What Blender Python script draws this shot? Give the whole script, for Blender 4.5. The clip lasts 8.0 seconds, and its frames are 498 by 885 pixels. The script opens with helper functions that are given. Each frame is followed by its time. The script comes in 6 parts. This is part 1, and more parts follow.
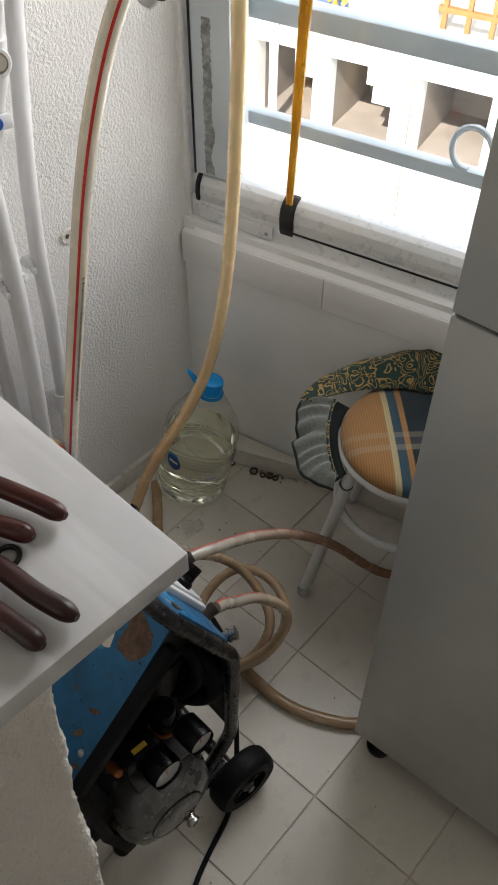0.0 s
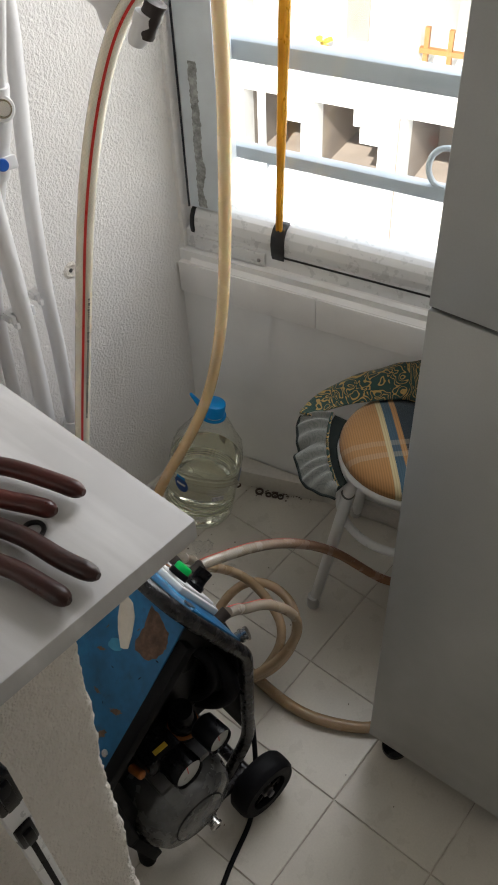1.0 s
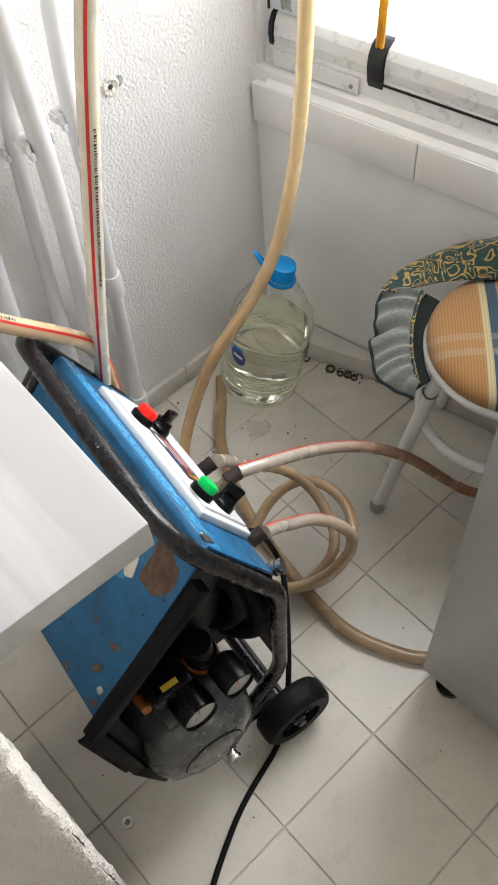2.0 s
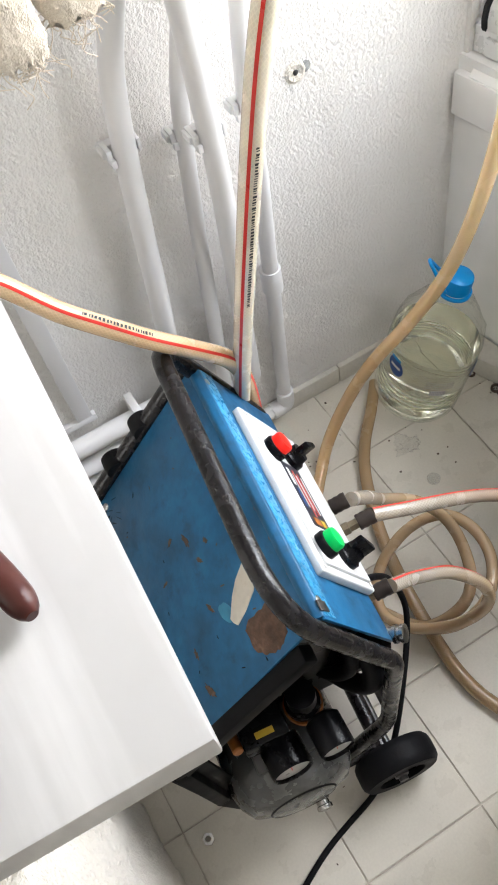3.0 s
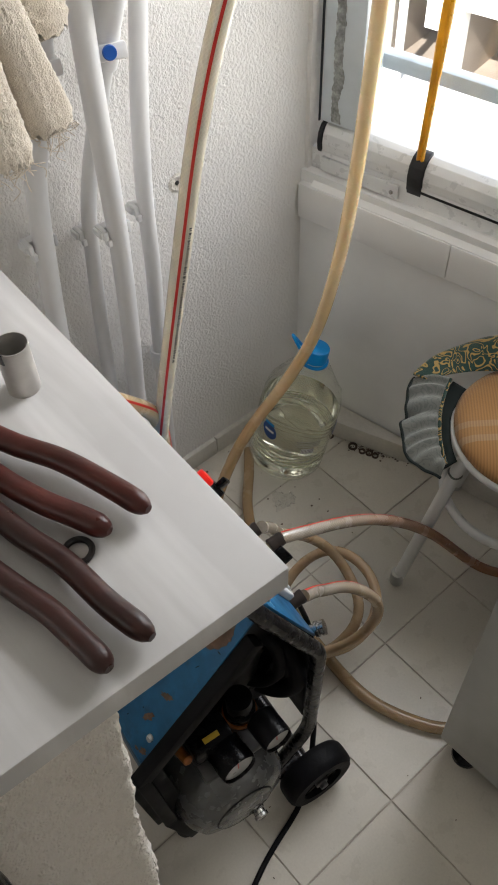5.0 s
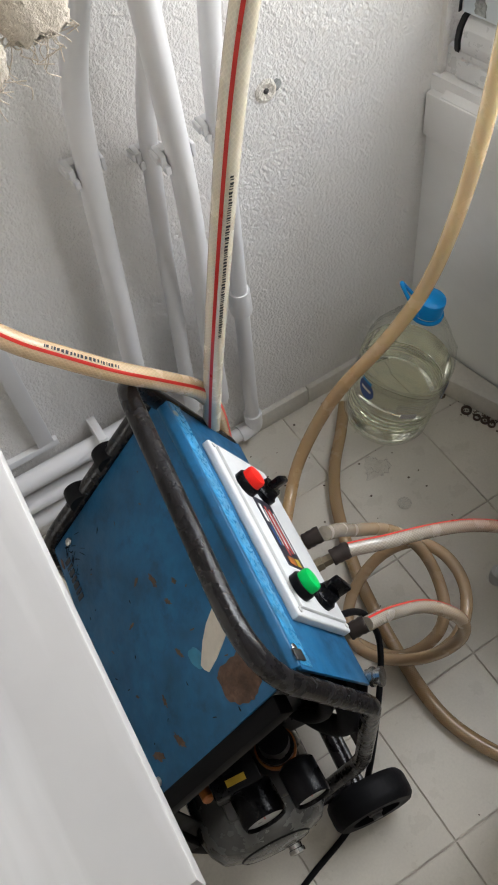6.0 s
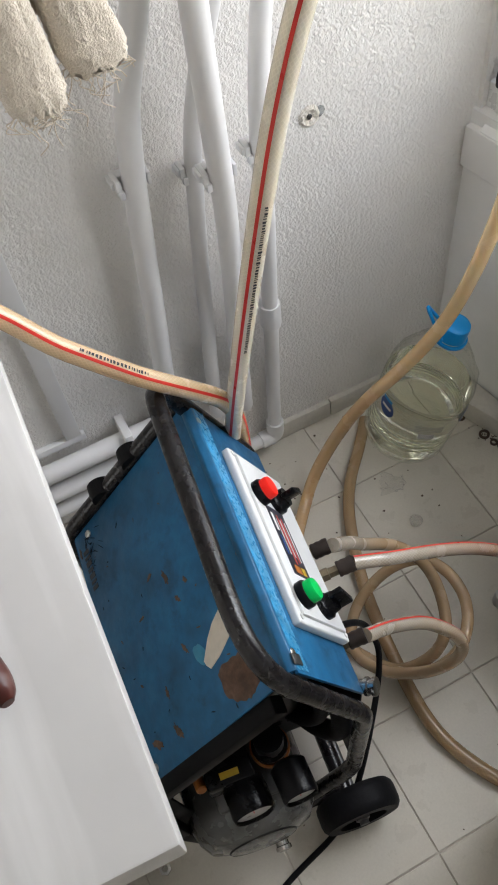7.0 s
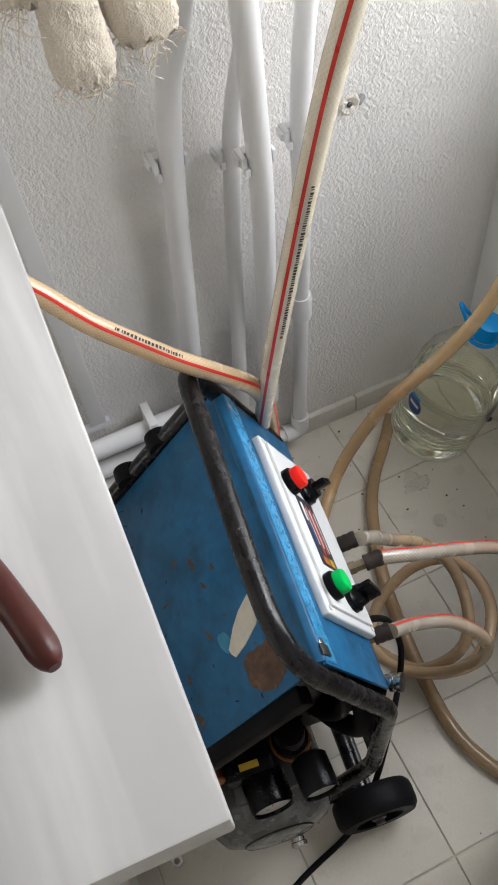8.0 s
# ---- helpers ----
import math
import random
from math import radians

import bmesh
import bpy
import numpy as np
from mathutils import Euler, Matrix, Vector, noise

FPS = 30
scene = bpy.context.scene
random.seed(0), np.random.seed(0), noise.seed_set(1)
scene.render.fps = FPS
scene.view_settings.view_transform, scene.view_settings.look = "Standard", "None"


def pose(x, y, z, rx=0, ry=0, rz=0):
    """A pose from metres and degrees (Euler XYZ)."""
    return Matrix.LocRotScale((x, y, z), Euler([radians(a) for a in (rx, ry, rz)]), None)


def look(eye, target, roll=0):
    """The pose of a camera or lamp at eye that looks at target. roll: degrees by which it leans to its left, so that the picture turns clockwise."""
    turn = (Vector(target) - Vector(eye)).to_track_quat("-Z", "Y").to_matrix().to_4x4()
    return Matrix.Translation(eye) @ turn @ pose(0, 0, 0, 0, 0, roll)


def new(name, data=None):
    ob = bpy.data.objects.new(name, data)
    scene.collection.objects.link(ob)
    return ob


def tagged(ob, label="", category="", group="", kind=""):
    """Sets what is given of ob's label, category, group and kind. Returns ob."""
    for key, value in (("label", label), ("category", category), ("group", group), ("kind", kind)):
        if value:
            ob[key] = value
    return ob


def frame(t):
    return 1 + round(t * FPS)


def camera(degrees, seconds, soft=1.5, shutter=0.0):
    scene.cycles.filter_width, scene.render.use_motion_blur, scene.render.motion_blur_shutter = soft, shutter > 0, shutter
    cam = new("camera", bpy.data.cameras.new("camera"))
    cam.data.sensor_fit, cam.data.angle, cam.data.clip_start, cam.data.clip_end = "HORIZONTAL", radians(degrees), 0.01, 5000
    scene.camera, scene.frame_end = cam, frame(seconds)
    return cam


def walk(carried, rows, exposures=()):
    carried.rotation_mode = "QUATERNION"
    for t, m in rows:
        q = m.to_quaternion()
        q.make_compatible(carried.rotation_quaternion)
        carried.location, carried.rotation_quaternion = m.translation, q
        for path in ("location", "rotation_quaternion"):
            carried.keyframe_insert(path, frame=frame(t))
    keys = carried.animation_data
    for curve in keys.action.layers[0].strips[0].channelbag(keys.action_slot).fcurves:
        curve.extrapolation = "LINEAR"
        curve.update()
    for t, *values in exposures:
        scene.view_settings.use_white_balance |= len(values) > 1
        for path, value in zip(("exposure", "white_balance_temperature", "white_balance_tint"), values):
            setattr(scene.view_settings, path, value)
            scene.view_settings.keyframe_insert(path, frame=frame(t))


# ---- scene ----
cam = camera(32.9, 8.0, soft=1.9)
PATH = [
    (0, (1.032, -0.942, 1.528), (0.156, 0.068, 0.04), 0.3),
    (0.5, (1.07, -0.984, 1.535), (0.16, 0.051, 0.085), -1.9),
    (1, (1.09, -0.999, 1.541), (0.155, 0.057, 0.123), -3.0),
    (1.2, (1.088, -0.975, 1.518), (0.162, 0.076, 0.09), -3.2),
    (2.3, (0.926, -0.751, 1.36), (0.049, -0.191, -0.348), -7.9),
    (2.5, (0.907, -0.731, 1.349), (-0.042, -0.253, -0.346), -11.4),
    (3, (0.879, -0.71, 1.371), (-0.159, -0.36, -0.302), -14.1),
    (3.5, (0.879, -0.724, 1.414), (-0.158, -0.313, -0.246), -9.5),
    (4, (0.922, -0.829, 1.488), (-0.194, -0.148, -0.025), -3.7),
    (4.5, (0.979, -0.912, 1.478), (-0.017, -0.089, -0.049), -0.8),
    (4.7, (0.986, -0.931, 1.489), (0.005, -0.077, -0.03), -0.9),
    (5.8, (0.841, -0.702, 1.353), (-0.144, -0.221, -0.32), -10.7),
    (6, (0.834, -0.696, 1.354), (-0.171, -0.262, -0.319), -10.2),
    (6.5, (0.842, -0.676, 1.374), (-0.175, -0.272, -0.3), -8.5),
    (7, (0.852, -0.694, 1.396), (-0.183, -0.309, -0.272), -8.3),
    (7.5, (0.854, -0.712, 1.396), (-0.193, -0.347, -0.268), -8.3),
    (8, (0.848, -0.715, 1.379), (-0.203, -0.358, -0.285), -7.8),
]
EXPOSURES = [(0.0, 1.15, 6500, 10), (1.2, 1.15, 6500, 10), (2.4, 2.6, 6400, 10), (3.0, 2.4, 6350, 10), (3.5, 1.65, 6400, 10), (4.1, 1.42, 6550, 10), (4.7, 1.42, 6550, 10), (5.8, 1.68, 6400, 10), (6.5, 1.68, 6350, 10), (8.0, 1.7, 6350, 10)]
walk(cam, [(t, look(eye, target, roll)) for t, eye, target, roll in PATH], EXPOSURES)

# ---- light ----
world = bpy.data.worlds.new("sky")
scene.world = world
world.use_nodes = True
wn, wl = world.node_tree.nodes, world.node_tree.links
sky = wn.new("ShaderNodeTexSky")
sky.sky_type, sky.sun_disc = "NISHITA", False
sky.sun_elevation, sky.sun_rotation = radians(42), radians(161)
wl.new(sky.outputs[0], wn["Background"].inputs[0])
wn["Background"].inputs[1].default_value = 0.15

sun_data = bpy.data.lights.new("sun", "SUN")
sun_data.energy, sun_data.angle, sun_data.color = 5.0, radians(0.5), (1.0, 0.95, 0.88)
sun = new("sun", sun_data)
sun.matrix_world = look((0.0, 0.0, 30.0), (-9.0, 26.0, 5.0))

# the sky's light that comes in through the window
WALL = Matrix.Translation((0, 0.035, 0)) @ pose(0, 0, 0, 0, 0, math.degrees(math.atan(0.195)))
win_data = bpy.data.lights.new("window_light", "AREA")
win_data.shape, win_data.size, win_data.size_y = "RECTANGLE", 1.5, 1.3
win_data.energy, win_data.color = 22.0, (0.985, 0.975, 1.0)
win_light = new("window_light", win_data)
win_light.matrix_world = look(WALL @ Vector((0.62, 1.3, 2.3)), WALL @ Vector((0.35, -0.7, 0.4)))
# the same sky seen slantwise past the end of the window, which lights the stucco wall
side_data = bpy.data.lights.new("window_side_light", "AREA")
side_data.shape, side_data.size, side_data.size_y = "RECTANGLE", 2.2, 2.2
side_data.energy, side_data.color = 19.0, (1.0, 0.95, 0.92)
side_light = new("window_side_light", side_data)
side_light.matrix_world = look(WALL @ Vector((1.6, 1.25, 2.1)), WALL @ Vector((0.1, -0.4, 0.5)))
# the high sky that shines steeply down through the head of the window
top_data = bpy.data.lights.new("window_head_light", "AREA")
top_data.shape, top_data.size, top_data.size_y = "RECTANGLE", 1.4, 0.3
top_data.energy, top_data.color = 4.0, (0.985, 0.975, 1.0)
top_light = new("window_head_light", top_data)
top_light.matrix_world = look(WALL @ Vector((0.95, 0.13, 1.9)), WALL @ Vector((0.75, -0.55, 0.6)))
# fill lamp added behind the camera to lift the parapet, no source seen there
back_data = bpy.data.lights.new("fill_light", "AREA")
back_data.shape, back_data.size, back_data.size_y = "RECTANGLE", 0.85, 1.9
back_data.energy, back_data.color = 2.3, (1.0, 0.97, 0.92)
back_light = new("fill_light", back_data)
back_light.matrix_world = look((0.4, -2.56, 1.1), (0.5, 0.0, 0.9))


# ---- materials ----
def mat(name, color, rough=0.5, metal=0.0, spread=0.12, scale=6.0, grain=0.0, grain_scale=300.0, dirt=None, dirt_amount=0.0, dirt_scale=9.0,
        bump=0.0, bump_scale=200.0, coat=0.0, by_object=0.0, specular=0.5, trans=0.0, ior=1.45, sheen=0.0, rough_spread=0.1):
    """A node material: colour varied at a large and a fine scale, patches of dirt or wear, fine relief."""
    m = bpy.data.materials.new(name)
    m.use_nodes = True
    n, l = m.node_tree.nodes, m.node_tree.links
    b = n["Principled BSDF"]
    tc = n.new("ShaderNodeTexCoord")

    def noise_tex(sc, detail=4.0, rough_=0.55):
        t = n.new("ShaderNodeTexNoise")
        t.inputs["Scale"].default_value, t.inputs["Detail"].default_value, t.inputs["Roughness"].default_value = sc, detail, rough_
        l.new(tc.outputs["Object"], t.inputs["Vector"])
        return t

    def mixed(fac, a, c2, mode="MIX"):
        x = n.new("ShaderNodeMix")
        x.data_type, x.blend_type = "RGBA", mode
        for val, sock in ((fac, x.inputs[0]), (a, x.inputs[6]), (c2, x.inputs[7])):
            if isinstance(val, (int, float)):
                sock.default_value = val
            elif isinstance(val, tuple):
                sock.default_value = (*val[:3], 1)
            else:
                l.new(val, sock)
        return x.outputs[2]

    def ranged(out, lo, hi, a=0.0, c2=1.0):
        r = n.new("ShaderNodeMapRange")
        for k, v in enumerate((lo, hi, a, c2)):
            r.inputs[k + 1].default_value = v
        l.new(out, r.inputs[0])
        return r.outputs[0]

    big = noise_tex(scale)
    dark = tuple(c * (1 - spread) for c in color)
    light = tuple(min(1, c * (1 + spread)) for c in color)
    col = mixed(ranged(big.outputs[0], 0.3, 0.7), dark, light)
    if grain:
        fine = noise_tex(grain_scale, 2.0)
        col = mixed(ranged(fine.outputs[0], 0.35, 0.65, 0, grain), col, tuple(c * 0.55 for c in color))
    if by_object:
        info = n.new("ShaderNodeObjectInfo")
        col = mixed(ranged(info.outputs["Random"], 0, 1, 0, by_object), col, tuple(c * 0.8 for c in color))
    if dirt:
        d = noise_tex(dirt_scale, 8.0, 0.68)
        col = mixed(ranged(d.outputs[0], 0.65 - 0.25 * dirt_amount, 0.78, 0, min(1, dirt_amount * 1.6)), col, dirt)
    l.new(col, b.inputs["Base Color"])
    rr = noise_tex(scale * 3)
    l.new(ranged(rr.outputs[0], 0.3, 0.7, max(0.02, rough - rough_spread), min(1, rough + rough_spread)), b.inputs["Roughness"])
    b.inputs["Metallic"].default_value = metal
    b.inputs["Specular IOR Level"].default_value = specular
    b.inputs["Coat Weight"].default_value = coat
    b.inputs["Coat Roughness"].default_value = 0.15
    b.inputs["Transmission Weight"].default_value = trans
    b.inputs["IOR"].default_value = ior
    b.inputs["Sheen Weight"].default_value = sheen
    if bump:
        h = noise_tex(bump_scale, 3.0)
        bp = n.new("ShaderNodeBump")
        bp.inputs["Strength"].default_value, bp.inputs["Distance"].default_value = 1.0, bump
        l.new(h.outputs[0], bp.inputs["Height"])
        l.new(bp.outputs[0], b.inputs["Normal"])
    return m


def stucco_mat(name, color, relief, scale, dirt, dirt_amount, dirt_scale=7.0):
    """Sprayed plaster: lumps with flattened tops, and a slower unevenness of the hand."""
    m = mat(name, color, rough=0.85, spread=0.05, scale=3.0, dirt=dirt, dirt_amount=dirt_amount, dirt_scale=dirt_scale, specular=0.25)
    n, l = m.node_tree.nodes, m.node_tree.links
    tc = n.new("ShaderNodeTexCoord")
    heights = []
    for kind, sc, w in (("n", scale, 1.0), ("n", scale * 2.3, 0.45), ("n", scale * 0.12, 1.3)):
        t = n.new("ShaderNodeTexNoise")
        t.inputs["Scale"].default_value, t.inputs["Detail"].default_value = sc, 2.0
        l.new(tc.outputs["Object"], t.inputs["Vector"])
        mul = n.new("ShaderNodeMath")
        mul.operation = "MULTIPLY"
        mul.inputs[1].default_value = w
        l.new(t.outputs[0], mul.inputs[0])
        heights.append(mul.outputs[0])
    add = n.new("ShaderNodeMath")
    l.new(heights[0], add.inputs[0])
    l.new(heights[1], add.inputs[1])
    add2 = n.new("ShaderNodeMath")
    l.new(add.outputs[0], add2.inputs[0])
    l.new(heights[2], add2.inputs[1])
    bp = n.new("ShaderNodeBump")
    bp.inputs["Strength"].default_value, bp.inputs["Distance"].default_value = 1.0, relief
    l.new(add2.outputs[0], bp.inputs["Height"])
    l.new(bp.outputs[0], n["Principled BSDF"].inputs["Normal"])
    return m


def clear_mat(name, tint, cloud=0.0, cloud_color=(0.8, 0.8, 0.8), rough=0.04, ior=1.2, bump=0.0, bump_scale=30.0):
    """Thin clear plastic or glass: lets light straight through with a tint, shines by Fresnel, a little cloudy."""
    m = bpy.data.materials.new(name)
    m.use_nodes = True
    n, l = m.node_tree.nodes, m.node_tree.links
    n.remove(n["Principled BSDF"])
    tr = n.new("ShaderNodeBsdfTransparent")
    tr.inputs[0].default_value = (*tint, 1)
    gl = n.new("ShaderNodeBsdfGlossy")
    gl.inputs["Roughness"].default_value = rough
    lw = n.new("ShaderNodeLayerWeight")
    lw.inputs[0].default_value = 0.5
    pw = n.new("ShaderNodeMath")
    pw.operation = "POWER"
    pw.inputs[1].default_value = 3.0
    l.new(lw.outputs["Facing"], pw.inputs[0])
    fr = n.new("ShaderNodeMath")
    fr.operation = "MULTIPLY_ADD"
    fr.inputs[1].default_value, fr.inputs[2].default_value = (ior - 1) * 2.0, 0.03
    l.new(pw.outputs[0], fr.inputs[0])
    df = n.new("ShaderNodeBsdfDiffuse")
    df.inputs[0].default_value = (*cloud_color, 1)
    tl = n.new("ShaderNodeBsdfTranslucent")
    tl.inputs[0].default_value = (*cloud_color, 1)
    both = n.new("ShaderNodeMixShader")
    l.new(df.outputs[0], both.inputs[1])
    l.new(tl.outputs[0], both.inputs[2])
    tc, t = n.new("ShaderNodeTexCoord"), n.new("ShaderNodeTexNoise")
    t.inputs["Scale"].default_value, t.inputs["Detail"].default_value = 14.0, 5.0
    l.new(tc.outputs["Object"], t.inputs["Vector"])
    r = n.new("ShaderNodeMapRange")
    for k, v in enumerate((0.3, 0.75, cloud * 0.5, min(1, cloud * 1.5))):
        r.inputs[k + 1].default_value = v
    l.new(t.outputs[0], r.inputs[0])
    a = n.new("ShaderNodeMixShader")
    l.new(r.outputs[0], a.inputs[0])
    l.new(tr.outputs[0], a.inputs[1])
    l.new(both.outputs[0], a.inputs[2])
    c = n.new("ShaderNodeMixShader")
    l.new(fr.outputs[0], c.inputs[0])
    l.new(a.outputs[0], c.inputs[1])
    l.new(gl.outputs[0], c.inputs[2])
    l.new(c.outputs[0], n["Material Output"].inputs[0])
    if bump:
        h = n.new("ShaderNodeTexNoise")
        h.inputs["Scale"].default_value = bump_scale
        l.new(tc.outputs["Object"], h.inputs["Vector"])
        bp = n.new("ShaderNodeBump")
        bp.inputs["Distance"].default_value = bump
        l.new(h.outputs[0], bp.inputs["Height"])
        for sh in (gl, lw, df):
            l.new(bp.outputs[0], sh.inputs["Normal"])
    return m


def hose_mat(name, color, weave=0.35, trans=0.35, stain_shade=None):
    """Milky PVC hose with a woven net in its wall, laid out along the hose by its UV map."""
    m = mat(name, color, rough=0.24, spread=0.1, scale=9.0, specular=0.5, coat=0.6)
    n, l = m.node_tree.nodes, m.node_tree.links
    b = n["Principled BSDF"]
    b.inputs["Subsurface Weight"].default_value = trans
    b.inputs["Subsurface Radius"].default_value = (0.01, 0.008, 0.005)
    b.inputs["Subsurface Scale"].default_value = 0.6
    uv = n.new("ShaderNodeUVMap")
    waves = []
    for turn in (38, -38):
        mp = n.new("ShaderNodeMapping")
        mp.inputs["Rotation"].default_value = (0, 0, radians(turn))
        l.new(uv.outputs[0], mp.inputs[0])
        w = n.new("ShaderNodeTexWave")
        w.inputs["Scale"].default_value = 95.0
        l.new(mp.outputs[0], w.inputs[0])
        waves.append(w)
    mx = n.new("ShaderNodeMath")
    mx.operation = "MAXIMUM"
    l.new(waves[0].outputs[1], mx.inputs[0])
    l.new(waves[1].outputs[1], mx.inputs[1])
    src = b.inputs["Base Color"].links[0].from_socket
    x = n.new("ShaderNodeMix")
    x.data_type = "RGBA"
    r = n.new("ShaderNodeMapRange")
    for k, v in enumerate((0.7, 1.0, 0, weave)):
        r.inputs[k + 1].default_value = v
    l.new(mx.outputs[0], r.inputs[0])
    l.new(r.outputs[0], x.inputs[0])
    l.new(src, x.inputs[6])
    x.inputs[7].default_value = (*[min(1, c * 1.35 + 0.05) for c in color], 1)
    l.new(x.outputs[2], b.inputs["Base Color"])
    if stain_shade:  # rust inside the hose's far length; on the amber hose, brown with painted shade
        sep, rs, y = n.new("ShaderNodeSeparateXYZ"), n.new("ShaderNodeMapRange"), n.new("ShaderNodeMix")
        y.data_type = "RGBA"
        l.new(uv.outputs[0], sep.inputs[0])
        for k, v in enumerate((stain_shade[0], stain_shade[1], 0, 0.85)):
            rs.inputs[k + 1].default_value = v
        l.new(sep.outputs["Y"], rs.inputs[0])
        l.new(rs.outputs[0], y.inputs[0])
        l.new(x.outputs[2], y.inputs[6])
        y.inputs[7].default_value = (*stain_shade[2], 1)
        l.new(y.outputs[2], b.inputs["Base Color"])
    return m


def plaid_mat(name):
    """Woven check: an ochre field, a navy ribbed field, cream and blue stripes across both."""
    m = mat(name, (0.5, 0.5, 0.5), rough=0.9, sheen=0.2, bump=0.0006, bump_scale=900)
    n, l = m.node_tree.nodes, m.node_tree.links
    b = n["Principled BSDF"]
    tc = n.new("ShaderNodeTexCoord")
    sep = n.new("ShaderNodeSeparateXYZ")
    l.new(tc.outputs["Object"], sep.inputs[0])

    shift = n.new("ShaderNodeMath")
    shift.inputs[1].default_value = 0.152
    l.new(sep.outputs["X"], shift.inputs[0])

    def ramp(sock, stops, period):
        d = n.new("ShaderNodeMath")
        d.operation = "DIVIDE"
        d.inputs[1].default_value = period
        l.new(sock, d.inputs[0])
        f = n.new("ShaderNodeMath")
        f.operation = "FRACT"
        l.new(d.outputs[0], f.inputs[0])
        r = n.new("ShaderNodeValToRGB")
        r.color_ramp.interpolation = "CONSTANT"
        e = r.color_ramp.elements
        e[0].position, e[0].color = stops[0][0], (*stops[0][1], 1)
        e[1].position, e[1].color = stops[1][0], (*stops[1][1], 1)
        for p, c in stops[2:]:
            k = e.new(p)
            k.color = (*c, 1)
        l.new(f.outputs[0], r.inputs[0])
        return r.outputs[0]

    ochre, navy, cream, blue = (0.34, 0.17, 0.055), (0.01, 0.02, 0.027), (0.45, 0.37, 0.2), (0.03, 0.07, 0.1)
    across = ramp(shift.outputs[0], [(0, cream), (0.02, ochre), (0.36, cream), (0.40, blue), (0.46, ochre), (0.50, navy), (0.93, blue)], 0.27)
    along = ramp(sep.outputs["Y"], [(0, (0, 0, 0)), (0.74, (0.32, 0.32, 0.32)), (0.82, (0.05, 0.05, 0.05)), (0.92, (0.28, 0.28, 0.28))], 0.16)
    x = n.new("ShaderNodeMix")
    x.data_type = "RGBA"
    l.new(along, x.inputs[0])
    l.new(across, x.inputs[6])
    x.inputs[7].default_value = (0.42, 0.35, 0.25, 1)
    rib = n.new("ShaderNodeTexWave")
    rib.inputs["Scale"].default_value, rib.inputs["Distortion"].default_value = 70.0, 0.5
    l.new(tc.outputs["Object"], rib.inputs[0])
    y = n.new("ShaderNodeMix")
    y.data_type, y.blend_type = "RGBA", "MULTIPLY"
    y.inputs[0].default_value = 0.25
    l.new(x.outputs[2], y.inputs[6])
    l.new(rib.outputs[0], y.inputs[7])
    l.new(y.outputs[2], b.inputs["Base Color"])
    return m


def marble_mat(name):
    """Pale cut marble with soft drawn-out streaks and a few grey smears."""
    m = mat(name, (0.48, 0.47, 0.455), rough=0.4, rough_spread=0.03, spread=0.05, scale=14, bump=0.0002, bump_scale=30)
    n, l = m.node_tree.nodes, m.node_tree.links
    b = n["Principled BSDF"]
    tc, mp, t = n.new("ShaderNodeTexCoord"), n.new("ShaderNodeMapping"), n.new("ShaderNodeTexNoise")
    mp.inputs["Rotation"].default_value, mp.inputs["Scale"].default_value = (0, 0, radians(-64)), (4.0, 42.0, 10.0)
    t.inputs["Scale"].default_value, t.inputs["Detail"].default_value = 1.0, 5.0
    l.new(tc.outputs["Object"], mp.inputs[0])
    l.new(mp.outputs[0], t.inputs["Vector"])
    r = n.new("ShaderNodeMapRange")
    for k, v in enumerate((0.48, 0.72, 0, 0.75)):
        r.inputs[k + 1].default_value = v
    l.new(t.outputs[0], r.inputs[0])
    x = n.new("ShaderNodeMix")
    x.data_type = "RGBA"
    l.new(r.outputs[0], x.inputs[0])
    l.new(b.inputs["Base Color"].links[0].from_socket, x.inputs[6])
    x.inputs[7].default_value = (0.64, 0.63, 0.615, 1)
    l.new(x.outputs[2], b.inputs["Base Color"])
    return m


def brocade_mat(name, ground, figure, scale, amount):
    """Cloth with curling figures: bands of a distorted noise field."""
    m = mat(name, ground, rough=0.85, sheen=0.25, bump=0.0008, bump_scale=700)
    n, l = m.node_tree.nodes, m.node_tree.links
    b = n["Principled BSDF"]
    tc, t = n.new("ShaderNodeTexCoord"), n.new("ShaderNodeTexNoise")
    t.inputs["Scale"].default_value, t.inputs["Detail"].default_value, t.inputs["Distortion"].default_value = scale, 0.6, 1.6
    l.new(tc.outputs["Object"], t.inputs["Vector"])
    w = n.new("ShaderNodeMath")
    w.operation = "PINGPONG"
    w.inputs[1].default_value = 0.09
    l.new(t.outputs[0], w.inputs[0])
    r = n.new("ShaderNodeMapRange")
    for k, v in enumerate((0.06, 0.068, 0, amount)):
        r.inputs[k + 1].default_value = v
    l.new(w.outputs[0], r.inputs[0])
    src = b.inputs["Base Color"].links[0].from_socket
    x = n.new("ShaderNodeMix")
    x.data_type = "RGBA"
    l.new(r.outputs[0], x.inputs[0])
    l.new(src, x.inputs[6])
    x.inputs[7].default_value = (*figure, 1)
    l.new(x.outputs[2], b.inputs["Base Color"])
    return m


